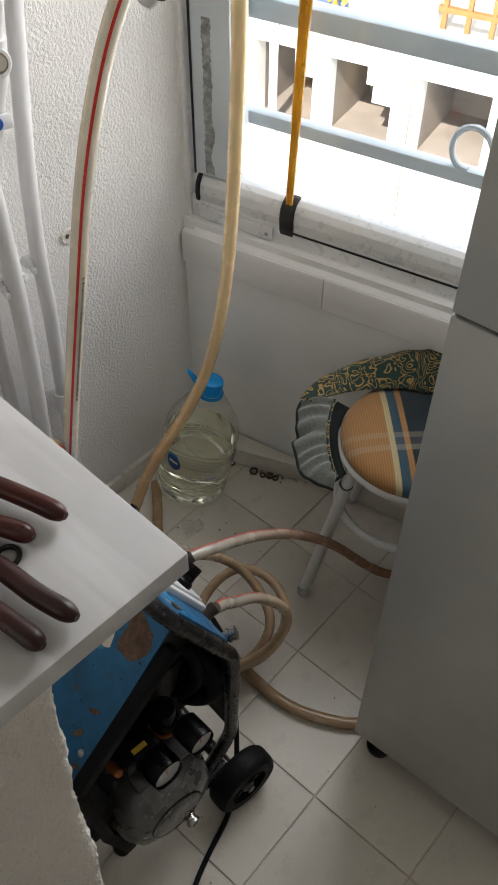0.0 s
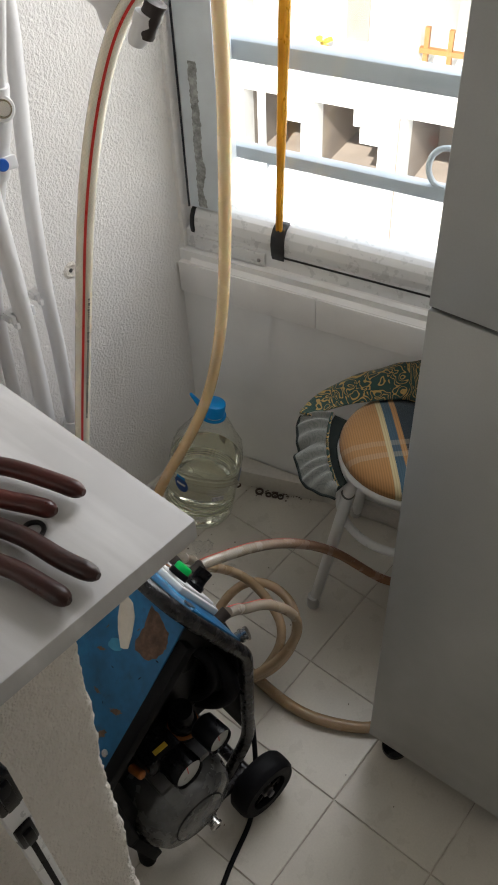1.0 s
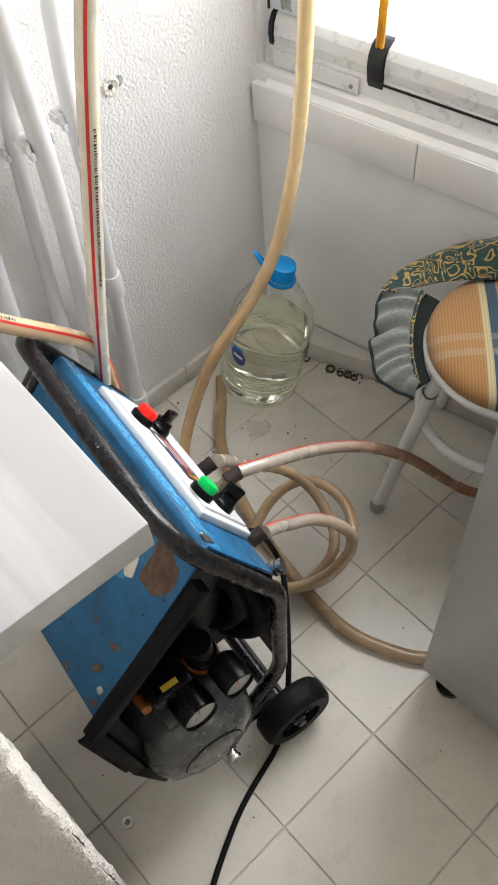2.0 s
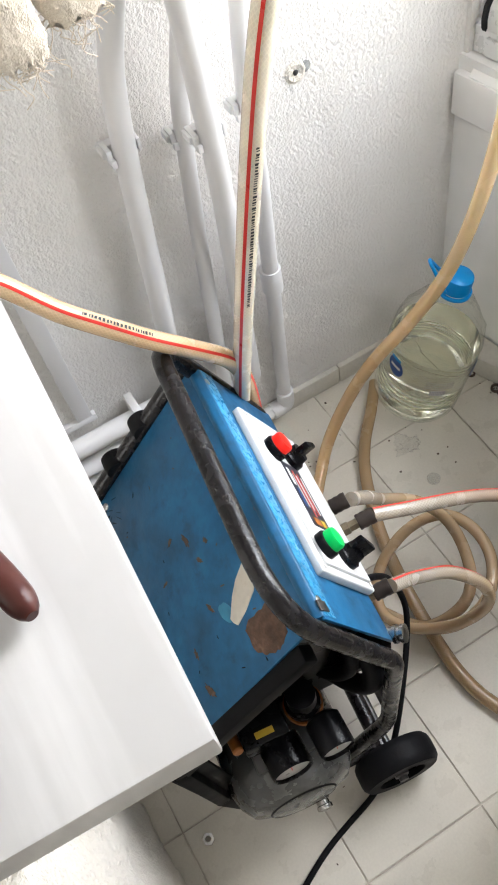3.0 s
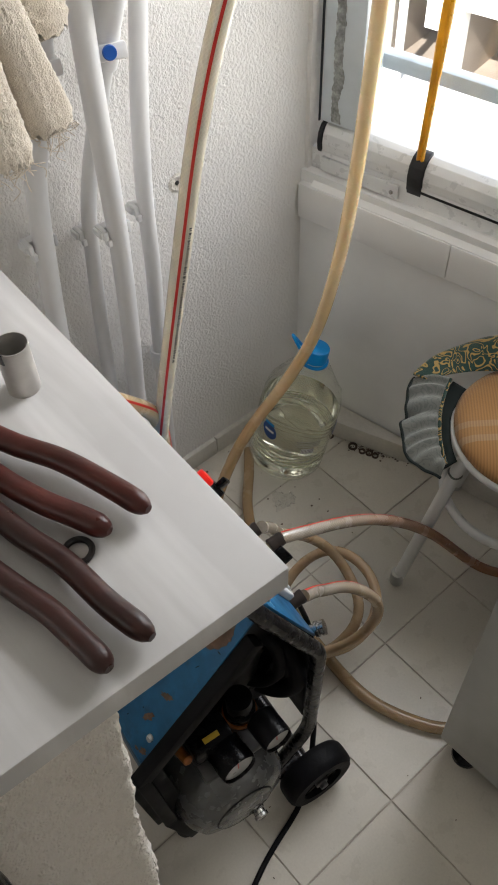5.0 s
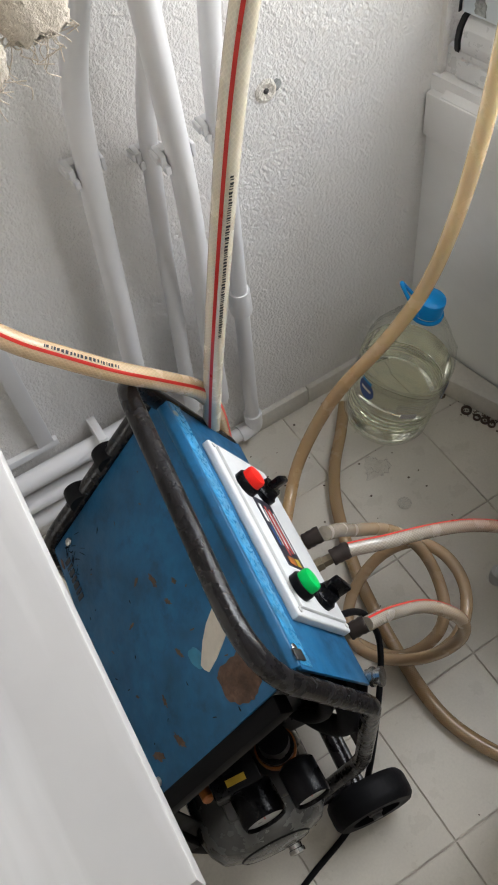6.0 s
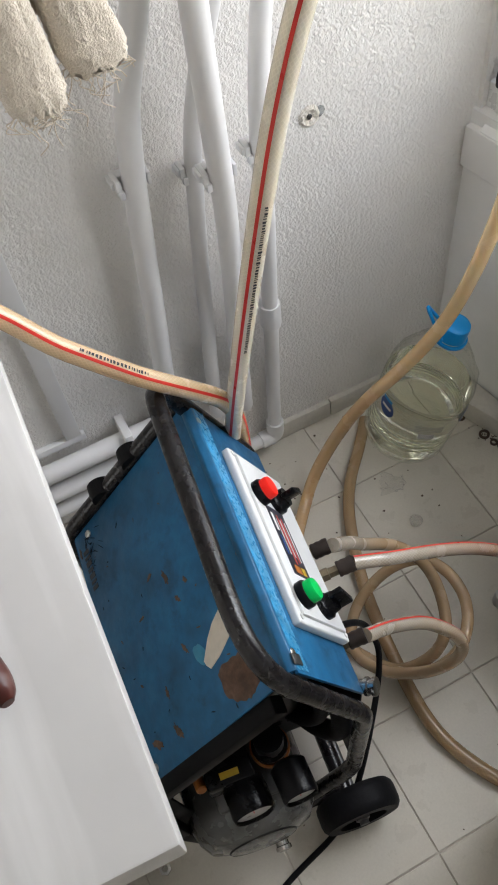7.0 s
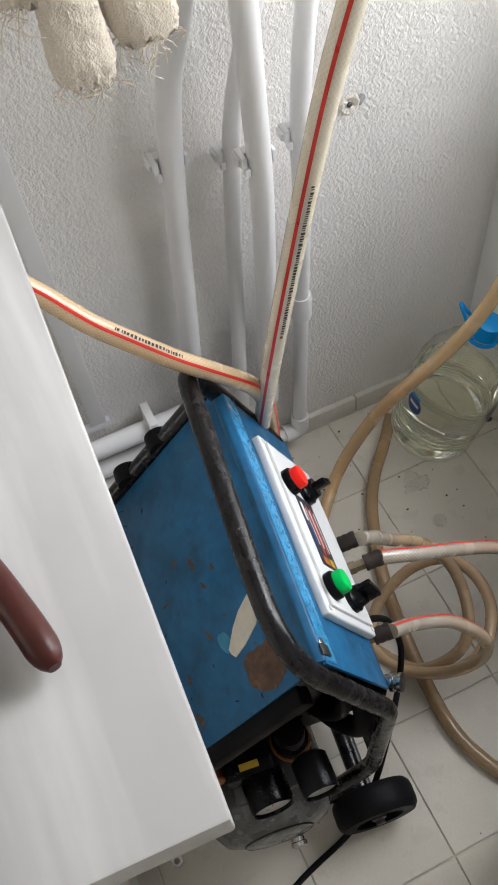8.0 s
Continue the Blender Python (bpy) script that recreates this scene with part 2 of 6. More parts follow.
STUCCO = stucco_mat("white_stucco", (0.8, 0.78, 0.75), 0.0034, 175.0, (0.45, 0.42, 0.36), 0.05)
STUCCO_ROUGH = stucco_mat("pillar_stucco", (0.78, 0.735, 0.66), 0.0055, 230.0, (0.42, 0.34, 0.26), 0.08, 26.0)
PAINT_GREY = mat("grey_wall_paint", (0.79, 0.785, 0.765), rough=0.6, spread=0.05, bump=0.0006, bump_scale=90, dirt=(0.3, 0.28, 0.25), dirt_amount=0.08, dirt_scale=5)
ROOM_PAINT = mat("unseen_wall_paint", (0.52, 0.5, 0.47), rough=0.7, spread=0.05, bump=0.0006, bump_scale=90)
PAINT_WHITE = mat("white_paint", (0.78, 0.77, 0.75), rough=0.45, spread=0.04, dirt=(0.45, 0.38, 0.28), dirt_amount=0.1, dirt_scale=12, bump=0.0004, bump_scale=60)
CEIL = mat("ceiling_paint", (0.8, 0.79, 0.77), rough=0.9, spread=0.04, bump=0.001, bump_scale=120)
TILE = mat("cream_floor_tile", (0.64, 0.6, 0.52), rough=0.32, spread=0.06, scale=7, grain=0.12, grain_scale=260, dirt=(0.3, 0.26, 0.2), dirt_amount=0.14, dirt_scale=10, bump=0.0003, bump_scale=40, by_object=0.35)
GROUT = mat("dark_grout", (0.5, 0.45, 0.38), rough=0.95, spread=0.25, scale=20)
SKIRT = mat("skirting_tile", (0.62, 0.59, 0.53), rough=0.6, spread=0.08, grain=0.15, grain_scale=120, dirt=(0.42, 0.37, 0.3), dirt_amount=0.12, dirt_scale=30)
ALU = mat("white_aluminium", (0.7, 0.7, 0.69), rough=0.32, spread=0.03, scale=20, metal=0.1)
STEEL_BLUE = mat("grey_blue_paint", (0.42, 0.47, 0.51), rough=0.5, spread=0.08, scale=10, bump=0.0005, bump_scale=120, dirt=(0.2, 0.21, 0.21), dirt_amount=0.1, dirt_scale=25)
# copy of the grille paint, paler by the light the jamb catches
JAMB_PAINT_LIT = mat("lit_grey_blue_paint", (0.62, 0.67, 0.7), rough=0.45, spread=0.08, scale=12, bump=0.0005, bump_scale=120, dirt=(0.3, 0.31, 0.31), dirt_amount=0.14, dirt_scale=25)
WORN = mat("flaked_paint", (0.36, 0.37, 0.36), rough=0.85, spread=0.5, scale=80, grain=0.5, grain_scale=200, dirt=(0.05, 0.05, 0.045), dirt_amount=0.55, dirt_scale=60, bump=0.0015, bump_scale=120)
BLACK_TAPE = mat("black_tape", (0.015, 0.015, 0.016), rough=0.45, spread=0.2, bump=0.0004, bump_scale=80)
BLACK_PLASTIC = mat("black_plastic", (0.004, 0.004, 0.005), rough=0.28, specular=0.18, spread=0.2, grain=0.2)
RUBBER = mat("black_rubber", (0.007, 0.007, 0.008), rough=0.6, specular=0.14, spread=0.25, dirt=(0.035, 0.032, 0.03), dirt_amount=0.1, dirt_scale=25, bump=0.0006, bump_scale=150)
MARBLE = marble_mat("cream_marble")
PVC = mat("white_pvc", (0.71, 0.705, 0.705), rough=0.38, spread=0.04, dirt=(0.5, 0.48, 0.45), dirt_amount=0.05, dirt_scale=16)
BLUE = mat("chipped_blue_enamel", (0.013, 0.108, 0.235), rough=0.4, specular=0.35, spread=0.4, scale=10, grain=0.4, grain_scale=55, dirt=(0.018, 0.028, 0.042), dirt_amount=0.42, dirt_scale=30, bump=0.0006, bump_scale=50)
# window glare is put into this lighter blue; the rubbing and chips are wear
BLUE_LIT = mat("rubbed_lit_blue_enamel", (0.04, 0.25, 0.47), rough=0.3, spread=0.45, scale=70, grain=0.4, grain_scale=140, dirt=(0.45, 0.52, 0.56), dirt_amount=0.22, dirt_scale=95, bump=0.0012, bump_scale=160)
BLUE_FADED = mat("faded_blue_enamel", (0.03, 0.2, 0.34), rough=0.5, spread=0.25, scale=40, dirt=(0.2, 0.26, 0.22), dirt_amount=0.3, dirt_scale=90)
RUST = mat("rust", (0.13, 0.075, 0.05), rough=0.9, spread=0.5, scale=60, grain=0.6, grain_scale=160, bump=0.0012, bump_scale=180)
PAPER = mat("torn_paper", (0.62, 0.57, 0.49), rough=0.9, spread=0.12, scale=40, dirt=(0.4, 0.3, 0.2), dirt_amount=0.25, dirt_scale=50)
PIPE_BLACK = mat("worn_black_tube", (0.008, 0.007, 0.008), rough=0.25, specular=0.5, spread=0.3, scale=20, dirt=(0.06, 0.04, 0.03), dirt_amount=0.25, dirt_scale=46, bump=0.0006, bump_scale=120)
PANEL_WHITE = mat("white_control_box", (0.66, 0.67, 0.66), rough=0.42, spread=0.04, grain=0.06, grain_scale=200, dirt=(0.4, 0.41, 0.42), dirt_amount=0.08, dirt_scale=50)
TANK = mat("grey_tank_paint", (0.14, 0.142, 0.14), rough=0.25, metal=0.6, spread=0.12, scale=12, grain=0.25, grain_scale=120, dirt=(0.02, 0.018, 0.016), dirt_amount=0.12, dirt_scale=60, bump=0.0005, bump_scale=60)
END_BLACK = mat("matt_black_paint", (0.005, 0.005, 0.0055), rough=0.5, specular=0.1, spread=0.3, dirt=(0.03, 0.025, 0.022), dirt_amount=0.1, dirt_scale=40)
CHROME = mat("chrome", (0.5, 0.49, 0.47), rough=0.22, metal=1.0, spread=0.1)
BRASS = mat("dull_brass", (0.26, 0.22, 0.155), rough=0.4, metal=0.9, spread=0.25, scale=40)
CLAMP = mat("brown_sleeve", (0.035, 0.026, 0.022), rough=0.42, metal=0.2, spread=0.3, scale=50)
FRIDGE = mat("silver_fridge_door", (0.42, 0.42, 0.4), rough=0.42, metal=0.4, spread=0.05, scale=5, grain=0.06, grain_scale=400, dirt=(0.47, 0.47, 0.455), dirt_amount=0.15, dirt_scale=4)
GAP = mat("dark_gasket", (0.03, 0.022, 0.02), rough=0.9, specular=0.1)
RED_STRIPE = mat("red_stripe", (0.62, 0.03, 0.02), rough=0.35, spread=0.1)
INK = mat("black_print", (0.03, 0.03, 0.035), rough=0.6)
HOSE_CLEAR = hose_mat("cream_braided_hose", (0.72, 0.655, 0.53), weave=0.22)
# lower length browned and darkened, with the shade there put into the colour
HOSE_AMBER = hose_mat("amber_hose", (0.9, 0.68, 0.39), weave=0.1, trans=0.6, stain_shade=(0.95, 1.4, (0.5, 0.32, 0.16)))
HOSE_TAN = hose_mat("tan_braided_hose", (0.62, 0.45, 0.27), weave=0.3)
HOSE_BROWN = hose_mat("brown_stained_hose", (0.33, 0.22, 0.115), weave=0.25)
HOSE_LOOP = hose_mat("part_stained_braided_hose", (0.31, 0.27, 0.215), weave=0.7, stain_shade=(0.05, 0.2, (0.41, 0.28, 0.155)))
HOSE_RUSTY = hose_mat("rust_stained_braided_hose", (0.31, 0.27, 0.215), weave=0.7, stain_shade=(0.1, 0.45, (0.4, 0.17, 0.08)))
HOSE_GREY = hose_mat("silvery_braided_hose", (0.31, 0.27, 0.215), weave=0.7, stain_shade=(0.1, 0.3, (0.46, 0.31, 0.17)))
RED_LENS = mat("red_button", (0.85, 0.02, 0.012), rough=0.3, specular=0.3, spread=0.05)
GREEN_LENS = mat("green_button", (0.0, 0.48, 0.09), rough=0.3, specular=0.3, spread=0.05)
LABEL_BLACK = mat("label_black", (0.03, 0.03, 0.04), rough=0.4)
LABEL_RED = mat("label_red", (0.5, 0.06, 0.05), rough=0.4)
YELLOW = mat("yellow_plastic", (0.5, 0.33, 0.03), rough=0.5, spread=0.15, scale=60)
ORANGE = mat("orange_plastic", (0.34, 0.11, 0.02), rough=0.5, spread=0.3, scale=60)
STRIP = mat("yellowed_strip", (0.7, 0.34, 0.02), rough=0.35, spread=0.15, scale=30, trans=0.25, coat=0.3)
BOTTLE = clear_mat("clear_pet", (0.985, 0.99, 0.96), cloud=0.04, cloud_color=(0.9, 0.9, 0.78), ior=1.35, bump=0.008, bump_scale=34, rough=0.08)
WATER = mat("water", (0.94, 0.95, 0.84), rough=0.02, rough_spread=0.0, spread=0.0, trans=1.0, ior=1.33)
FILM = clear_mat("clear_film", (0.985, 0.985, 0.98), cloud=0.09, ior=1.5, bump=0.002, bump_scale=60, rough=0.08)
GLASS = clear_mat("window_glass", (0.97, 0.98, 0.97), cloud=0.012, ior=1.15)
BUTTON_BLUE = mat("blue_button", (0.008, 0.09, 0.4), rough=0.35, spread=0.05)
CAP = mat("blue_cap", (0.0, 0.25, 0.62), rough=0.35, spread=0.06)
LABEL_BLUE = mat("blue_label_print", (0.02, 0.07, 0.26), rough=0.4)
LABEL_CLEAR = clear_mat("label_film", (0.99, 0.99, 0.98), cloud=0.05, cloud_color=(0.85, 0.86, 0.82), ior=1.25, rough=0.15)
LABEL_WHITE = mat("white_label_print", (0.75, 0.75, 0.74), rough=0.45)
STOOL_WHITE = mat("white_stool_enamel", (0.7, 0.7, 0.68), rough=0.35, spread=0.05, dirt=(0.3, 0.26, 0.2), dirt_amount=0.1, dirt_scale=25)
FOOT_GREY = mat("grey_rubber_foot", (0.52, 0.52, 0.5), rough=0.7)
PLAID = plaid_mat("plaid_cloth")
BROCADE = brocade_mat("green_brocade", (0.01, 0.042, 0.034), (0.4, 0.25, 0.07), 34.0, 0.9)
BROCADE_BACK = brocade_mat("grey_cloth_underside", (0.17, 0.175, 0.155), (0.09, 0.1, 0.088), 45.0, 0.45)
DARK_CLOTH = mat("dark_binding", (0.012, 0.018, 0.016), rough=0.9)
TERRY = mat("cream_terry", (0.74, 0.655, 0.54), rough=0.95, spread=0.06, sheen=0.4, grain=0.1, grain_scale=480, bump=0.002, bump_scale=520)
GRIP_BROWN = mat("dark_brown_grip", (0.036, 0.012, 0.009), rough=0.36, specular=0.4, spread=0.45, scale=18, dirt=(0.01, 0.008, 0.007), dirt_amount=0.45, dirt_scale=16, bump=0.0006, bump_scale=70)
GRIP = mat("dark_red_grip", (0.062, 0.013, 0.009), rough=0.36, specular=0.4, spread=0.45, scale=18, dirt=(0.015, 0.009, 0.008), dirt_amount=0.35, dirt_scale=16, bump=0.0005, bump_scale=70)
DARK_STEEL = mat("dark_tool_steel", (0.12, 0.12, 0.12), rough=0.4, metal=0.9, spread=0.2)
TUBE_STEEL = mat("thin_steel_tube", (0.52, 0.5, 0.47), rough=0.42, metal=0.7, spread=0.15, scale=40)
ORING = mat("black_o_ring", (0.02, 0.018, 0.017), rough=0.5)
DEBRIS = mat("brown_crumbs", (0.085, 0.058, 0.042), rough=0.9, spread=0.4)
FACADE = mat("white_facade", (0.8, 0.79, 0.76), rough=0.85, spread=0.04, bump=0.003, bump_scale=20)
# brown darkened so that the recesses carry their shade in the colour
FACADE_BROWN = mat("brown_recess_shade", (0.3, 0.25, 0.21), rough=0.9, spread=0.2, scale=1.5, dirt=(0.45, 0.42, 0.38), dirt_amount=0.2, dirt_scale=2)
TERRAIN = mat("pale_paving", (0.7, 0.68, 0.64), rough=0.9, spread=0.06, scale=0.4)
ORANGE_WOOD = mat("orange_wood", (0.34, 0.16, 0.05), rough=0.6)
DIAL = mat("gauge_dial", (0.42, 0.42, 0.4), rough=0.35, spread=0.05)


# ---- shaping helpers ----
def thing(name, label, category, m=None, group="", kind=""):
    """An Empty at a thing's base; its parts are given in its own frame."""
    ob = new(name)
    ob.empty_display_size = 0.05
    ob.matrix_world = m if m is not None else Matrix.Identity(4)
    return tagged(ob, label, category, group, kind)


def obj(name, bm, material, smooth=True):
    me = bpy.data.meshes.new(name)
    bmesh.ops.recalc_face_normals(bm, faces=bm.faces)
    for f in bm.faces:
        f.smooth = smooth
    bm.to_mesh(me)
    bm.free()
    me.materials.append(material)
    if smooth:
        me.set_sharp_from_angle(angle=radians(38))
    return new(name, me)


def part(name, bm, material, parent, label="", smooth=True):
    ob = obj(name, bm, material, smooth)
    ob.parent = parent
    return tagged(ob, label)


def single(name, bm, material, label, category, group="", kind="", smooth=True):
    return tagged(obj(name, bm, material, smooth), label, category, group, kind)


def box(bm, x0, x1, y0, y1, z0, z1, bevel=0.0, m=None, segs=2):
    old = set(bm.verts)
    made = bmesh.ops.create_cube(bm, size=1.0)["verts"]
    for v in made:
        v.co = Vector(((x0 + x1) / 2 + v.co.x * (x1 - x0), (y0 + y1) / 2 + v.co.y * (y1 - y0), (z0 + z1) / 2 + v.co.z * (z1 - z0)))
    if bevel:
        edges = list({e for v in made for e in v.link_edges})
        bmesh.ops.bevel(bm, geom=edges, offset=bevel, segments=segs, profile=0.5, affect="EDGES")
    if m is not None:
        bmesh.ops.transform(bm, matrix=m, verts=[v for v in bm.verts if v not in old])
    return bm


def box_bm(*args, **kw):
    return box(bmesh.new(), *args, **kw)


def lathe(profile, segs=24, m=None, bm=None):
    """A turned shape from rows of (radius, height) about z."""
    bm = bm or bmesh.new()
    rings = []
    for r, z in profile:
        if r < 1e-5:
            rings.append([bm.verts.new((0, 0, z))])
        else:
            rings.append([bm.verts.new((r * math.cos(2 * math.pi * k / segs), r * math.sin(2 * math.pi * k / segs), z)) for k in range(segs)])
    for a, b in zip(rings, rings[1:]):
        for k in range(segs):
            q = [a[k % len(a)], a[(k + 1) % len(a)], b[(k + 1) % len(b)], b[k % len(b)]]
            q = list(dict.fromkeys(q))
            if len(q) > 2:
                bm.faces.new(q)
    if m is not None:
        bmesh.ops.transform(bm, matrix=m, verts=[v for r in rings for v in r])
    return bm


def along(p, q):
    """The pose at p whose z points to q."""
    p, q = Vector(p), Vector(q)
    return Matrix.Translation(p) @ (q - p).to_track_quat("Z", "Y").to_matrix().to_4x4()


def rod(p, q, r, bm=None, segs=20, bevel=0.0):
    h = (Vector(q) - Vector(p)).length
    b = bevel
    prof = [(0, 0), (r - b, 0), (r, b), (r, h - b), (r - b, h), (0, h)] if b else [(0, 0), (r, 0), (r, h), (0, h)]
    return lathe(prof, segs, along(p, q), bm)


def spline(points, n=10):
    p = [Vector(v) for v in points]
    p = [2 * p[0] - p[1], *p, 2 * p[-1] - p[-2]]
    out = []
    for a, b, c, d in zip(p, p[1:], p[2:], p[3:]):
        for k in range(n):
            t = k / n
            out.append(0.5 * (2 * b + (c - a) * t + (2 * a - 5 * b + 4 * c - d) * t * t + (3 * b - a - 3 * c + d) * t ** 3))
    out.append(p[-2])
    return out


def frames_along(line, up=Vector((0, 0, 1))):
    """Frames carried along a line without twist: points with two crosswise directions."""
    out, side = [], None
    for i, p in enumerate(line):
        d = (line[min(i + 1, len(line) - 1)] - line[max(i - 1, 0)]).normalized()
        if side is None:
            side = d.cross(up)
            side = side.normalized() if side.length > 0.1 else d.cross(Vector((1, 0, 0))).normalized()
        side = (side - d * side.dot(d)).normalized()
        out.append((p, side, side.cross(d).normalized(), d))
    return out


def tube(points, r, segs=16, n=10, curve=True, bm=None, up=Vector((0, 0, 1)), arc=None, lift=0.0, radii=None):
    """A tube along a line, with UVs in metres; arc=(from, to) in turns gives only a strip of its skin."""
    bm = bm or bmesh.new()
    line = spline(points, n) if curve else [Vector(p) for p in points]
    if curve and len(points) > 9:  # ease the run so that it bends evenly
        for _ in range(14):
            line = [line[0]] + [a * 0.25 + b * 0.5 + c * 0.25 for a, b, c in zip(line, line[1:], line[2:])] + [line[-1]]
    uvl = bm.loops.layers.uv.verify()
    rings, run, dist = [], 0.0, [0.0]
    for a, b in zip(line, line[1:]):
        run += (b - a).length
        dist.append(run)
    lo, hi = arc or (0.0, 1.0)
    count = segs + 1 if arc else segs
    for i, (p, s, u, d) in enumerate(frames_along(line, up)):
        rr = (radii(dist[i] / run) if radii else r) + lift
        ring = []
        for k in range(count):
            a = 2 * math.pi * (lo + (hi - lo) * k / segs)
            ring.append(bm.verts.new(p + rr * (math.cos(a) * s + math.sin(a) * u)))
        rings.append(ring)
    for i, (a, b) in enumerate(zip(rings, rings[1:])):
        for k in range(segs):
            f = bm.faces.new((a[k], a[(k + 1) % count], b[(k + 1) % count], b[k]))
            for lp, (uu, vv) in zip(f.loops, ((k, i), (k + 1, i), (k + 1, i + 1), (k, i + 1))):
                lp[uvl].uv = (2 * math.pi * r * uu / segs, dist[vv])
    if not arc:
        bm.faces.new(rings[0][::-1])
        bm.faces.new(rings[-1])
    return bm


def round_corners(points, radius, n=6):
    """A polyline with its corners rounded off."""
    p = [Vector(v) for v in points]
    out = [p[0]]
    radii = radius if isinstance(radius, tuple) else (radius,) * len(p)
    for a, b, c, rad in zip(p, p[1:], p[2:], radii):
        r = min(rad, (a - b).length * 0.49, (c - b).length * 0.49)
        s, e = b + (a - b).normalized() * r, b + (c - b).normalized() * r
        for k in range(n + 1):
            t = k / n
            out.append((1 - t) ** 2 * s + 2 * t * (1 - t) * b + t * t * e)
    out.append(p[-1])
    return out


def bent(points, r, corner, segs=16, bm=None):
    return tube(round_corners(points, corner), r, segs, curve=False, bm=bm)


def prism(outline, y0, y1, m=None, bm=None, bevel=0.0):
    """An outline of (x, z), thickened from y0 to y1."""
    bm = bm or bmesh.new()
    a = [bm.verts.new((x, y0, z)) for x, z in outline]
    b = [bm.verts.new((x, y1, z)) for x, z in outline]
    bm.faces.new(a)
    bm.faces.new(b[::-1])
    for k in range(len(a)):
        j = (k + 1) % len(a)
        bm.faces.new((a[k], b[k], b[j], a[j]))
    if bevel:
        bmesh.ops.recalc_face_normals(bm, faces=bm.faces)
        bmesh.ops.bevel(bm, geom=list(bm.edges), offset=bevel, segments=2, profile=0.5, affect="EDGES")
    if m is not None:
        bmesh.ops.transform(bm, matrix=m, verts=bm.verts)
    return bm


def blob(points, rng, jitter=0.15):
    """A closed ragged outline through points, each side broken up."""
    out = []
    for a, b in zip(points, points[1:] + points[:1]):
        a, b = Vector(a), Vector(b)
        nrm = Vector((-(b - a).y, (b - a).x))
        for k in range(5):
            out.append(tuple(a.lerp(b, k / 5) + nrm * (rng.uniform(-jitter, jitter) if k else 0)))
    return out


rng = random.Random(7)


# ---- the room ----
def setting(name, bm, material, label, category, m=None, smooth=True):
    ob = single(name, bm, material, label, category, kind="structure", smooth=smooth)
    if m is not None:
        ob.matrix_world = m
    return ob


floor = setting("floor", box_bm(-0.3, 2.3, -2.7, 0.6, -0.12, -0.0028), GROUT, "dark grout bed under square cream floor tiles", "floor")
setting("wall_west", box_bm(-0.2, 0.0, -2.7, 0.08, -0.1, 2.6), STUCCO, "white wall of coarse sprayed stucco", "wall")
# unseen wall added to close the room, its tone set for bounce light
setting("wall_east", box_bm(2.0, 2.2, -2.7, 0.55, -0.1, 2.6), ROOM_PAINT, "unseen plain pale side wall that closes the room", "wall")
# unseen wall, its opening added to let the fill lamp through
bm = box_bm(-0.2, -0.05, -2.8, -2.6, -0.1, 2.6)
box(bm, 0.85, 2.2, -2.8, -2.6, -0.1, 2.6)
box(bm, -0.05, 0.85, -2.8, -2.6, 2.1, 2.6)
setting("wall_south", bm, ROOM_PAINT, "unseen plain pale wall with an opening added for the fill lamp", "wall")
# unseen ceiling, carried on over the added space so no sun falls in
setting("ceiling", box_bm(-0.6, 2.6, -4.6, 0.7, 2.6, 2.7), CEIL, "unseen plain white ceiling over the room and the added space", "ceiling")

# unseen walls and floor added past the opening to block the sun
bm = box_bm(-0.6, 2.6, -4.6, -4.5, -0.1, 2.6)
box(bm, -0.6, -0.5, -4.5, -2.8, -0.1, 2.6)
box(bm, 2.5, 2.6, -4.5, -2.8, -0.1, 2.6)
setting("wall_hall", bm, ROOM_PAINT, "unseen plain walls added behind to keep the sun out", "wall")
setting("floor_hall", box_bm(-0.6, 2.6, -4.6, -2.7, -0.12, -0.004), SKIRT, "unseen plain floor of the space added behind", "floor")

# window wall, set aslant to the floor tiles: parapet, sides and lintel round one wide opening
bm = box_bm(-0.25, 2.3, 0.013, 0.16, -0.1, 0.6)
setting("wall_north", bm, PAINT_GREY, "smooth grey painted parapet wall under the window", "wall", WALL)
bm = box_bm(-0.25, 2.3, 0.01, 0.16, 2.05, 2.6)
box(bm, 1.8, 2.3, 0.01, 0.16, 0.6, 2.05)
box(bm, -0.25, 0.012, 0.02, 0.16, 0.6, 2.05)
setting("wall_north_upper", bm, STUCCO, "white stucco lintel and side of the window opening", "wall", WALL)

# skirting, in lengths as tiles are laid
bm = bmesh.new()
y = -2.6
while y < 0:
    e = min(y + 0.3, 0.02)
    box(bm, 0.0, 0.012, y + 0.001, e - 0.001, 0.0, 0.046, bevel=0.002)
    y += 0.3
setting("baseboard_west", bm, SKIRT, "low cream tile skirting with grimy joints", "skirting")
bm = bmesh.new()
x = 0.0
while x < 1.9:
    box(bm, x + 0.351, x + 0.649, -0.001, 0.0125, 0.0, 0.05, bevel=0.002)
    x += 0.3
setting("baseboard_north", bm, SKIRT, "low cream tile skirting below the window", "skirting", WALL)
bm = prism([(0.013, -0.03), (0.345, 0.1), (0.345, 0.112), (0.013, 0.046)], 0.0, 0.05, m=Matrix(((1, 0, 0, 0), (0, 0, 1, 0), (0, 1, 0, 0), (0, 0, 0, 1))), bevel=0.002)
setting("baseboard_corner", bm, SKIRT, "skirting tile set askew in the corner over a mortar fillet", "skirting")

# window: sill board, base rail, rounded track, jamb, stile, glass
window = tagged(new("window_1"), "sliding window with white aluminium rails and grey-blue steel jamb", "window", kind="structure")
window.matrix_world = WALL
bm = bmesh.new()
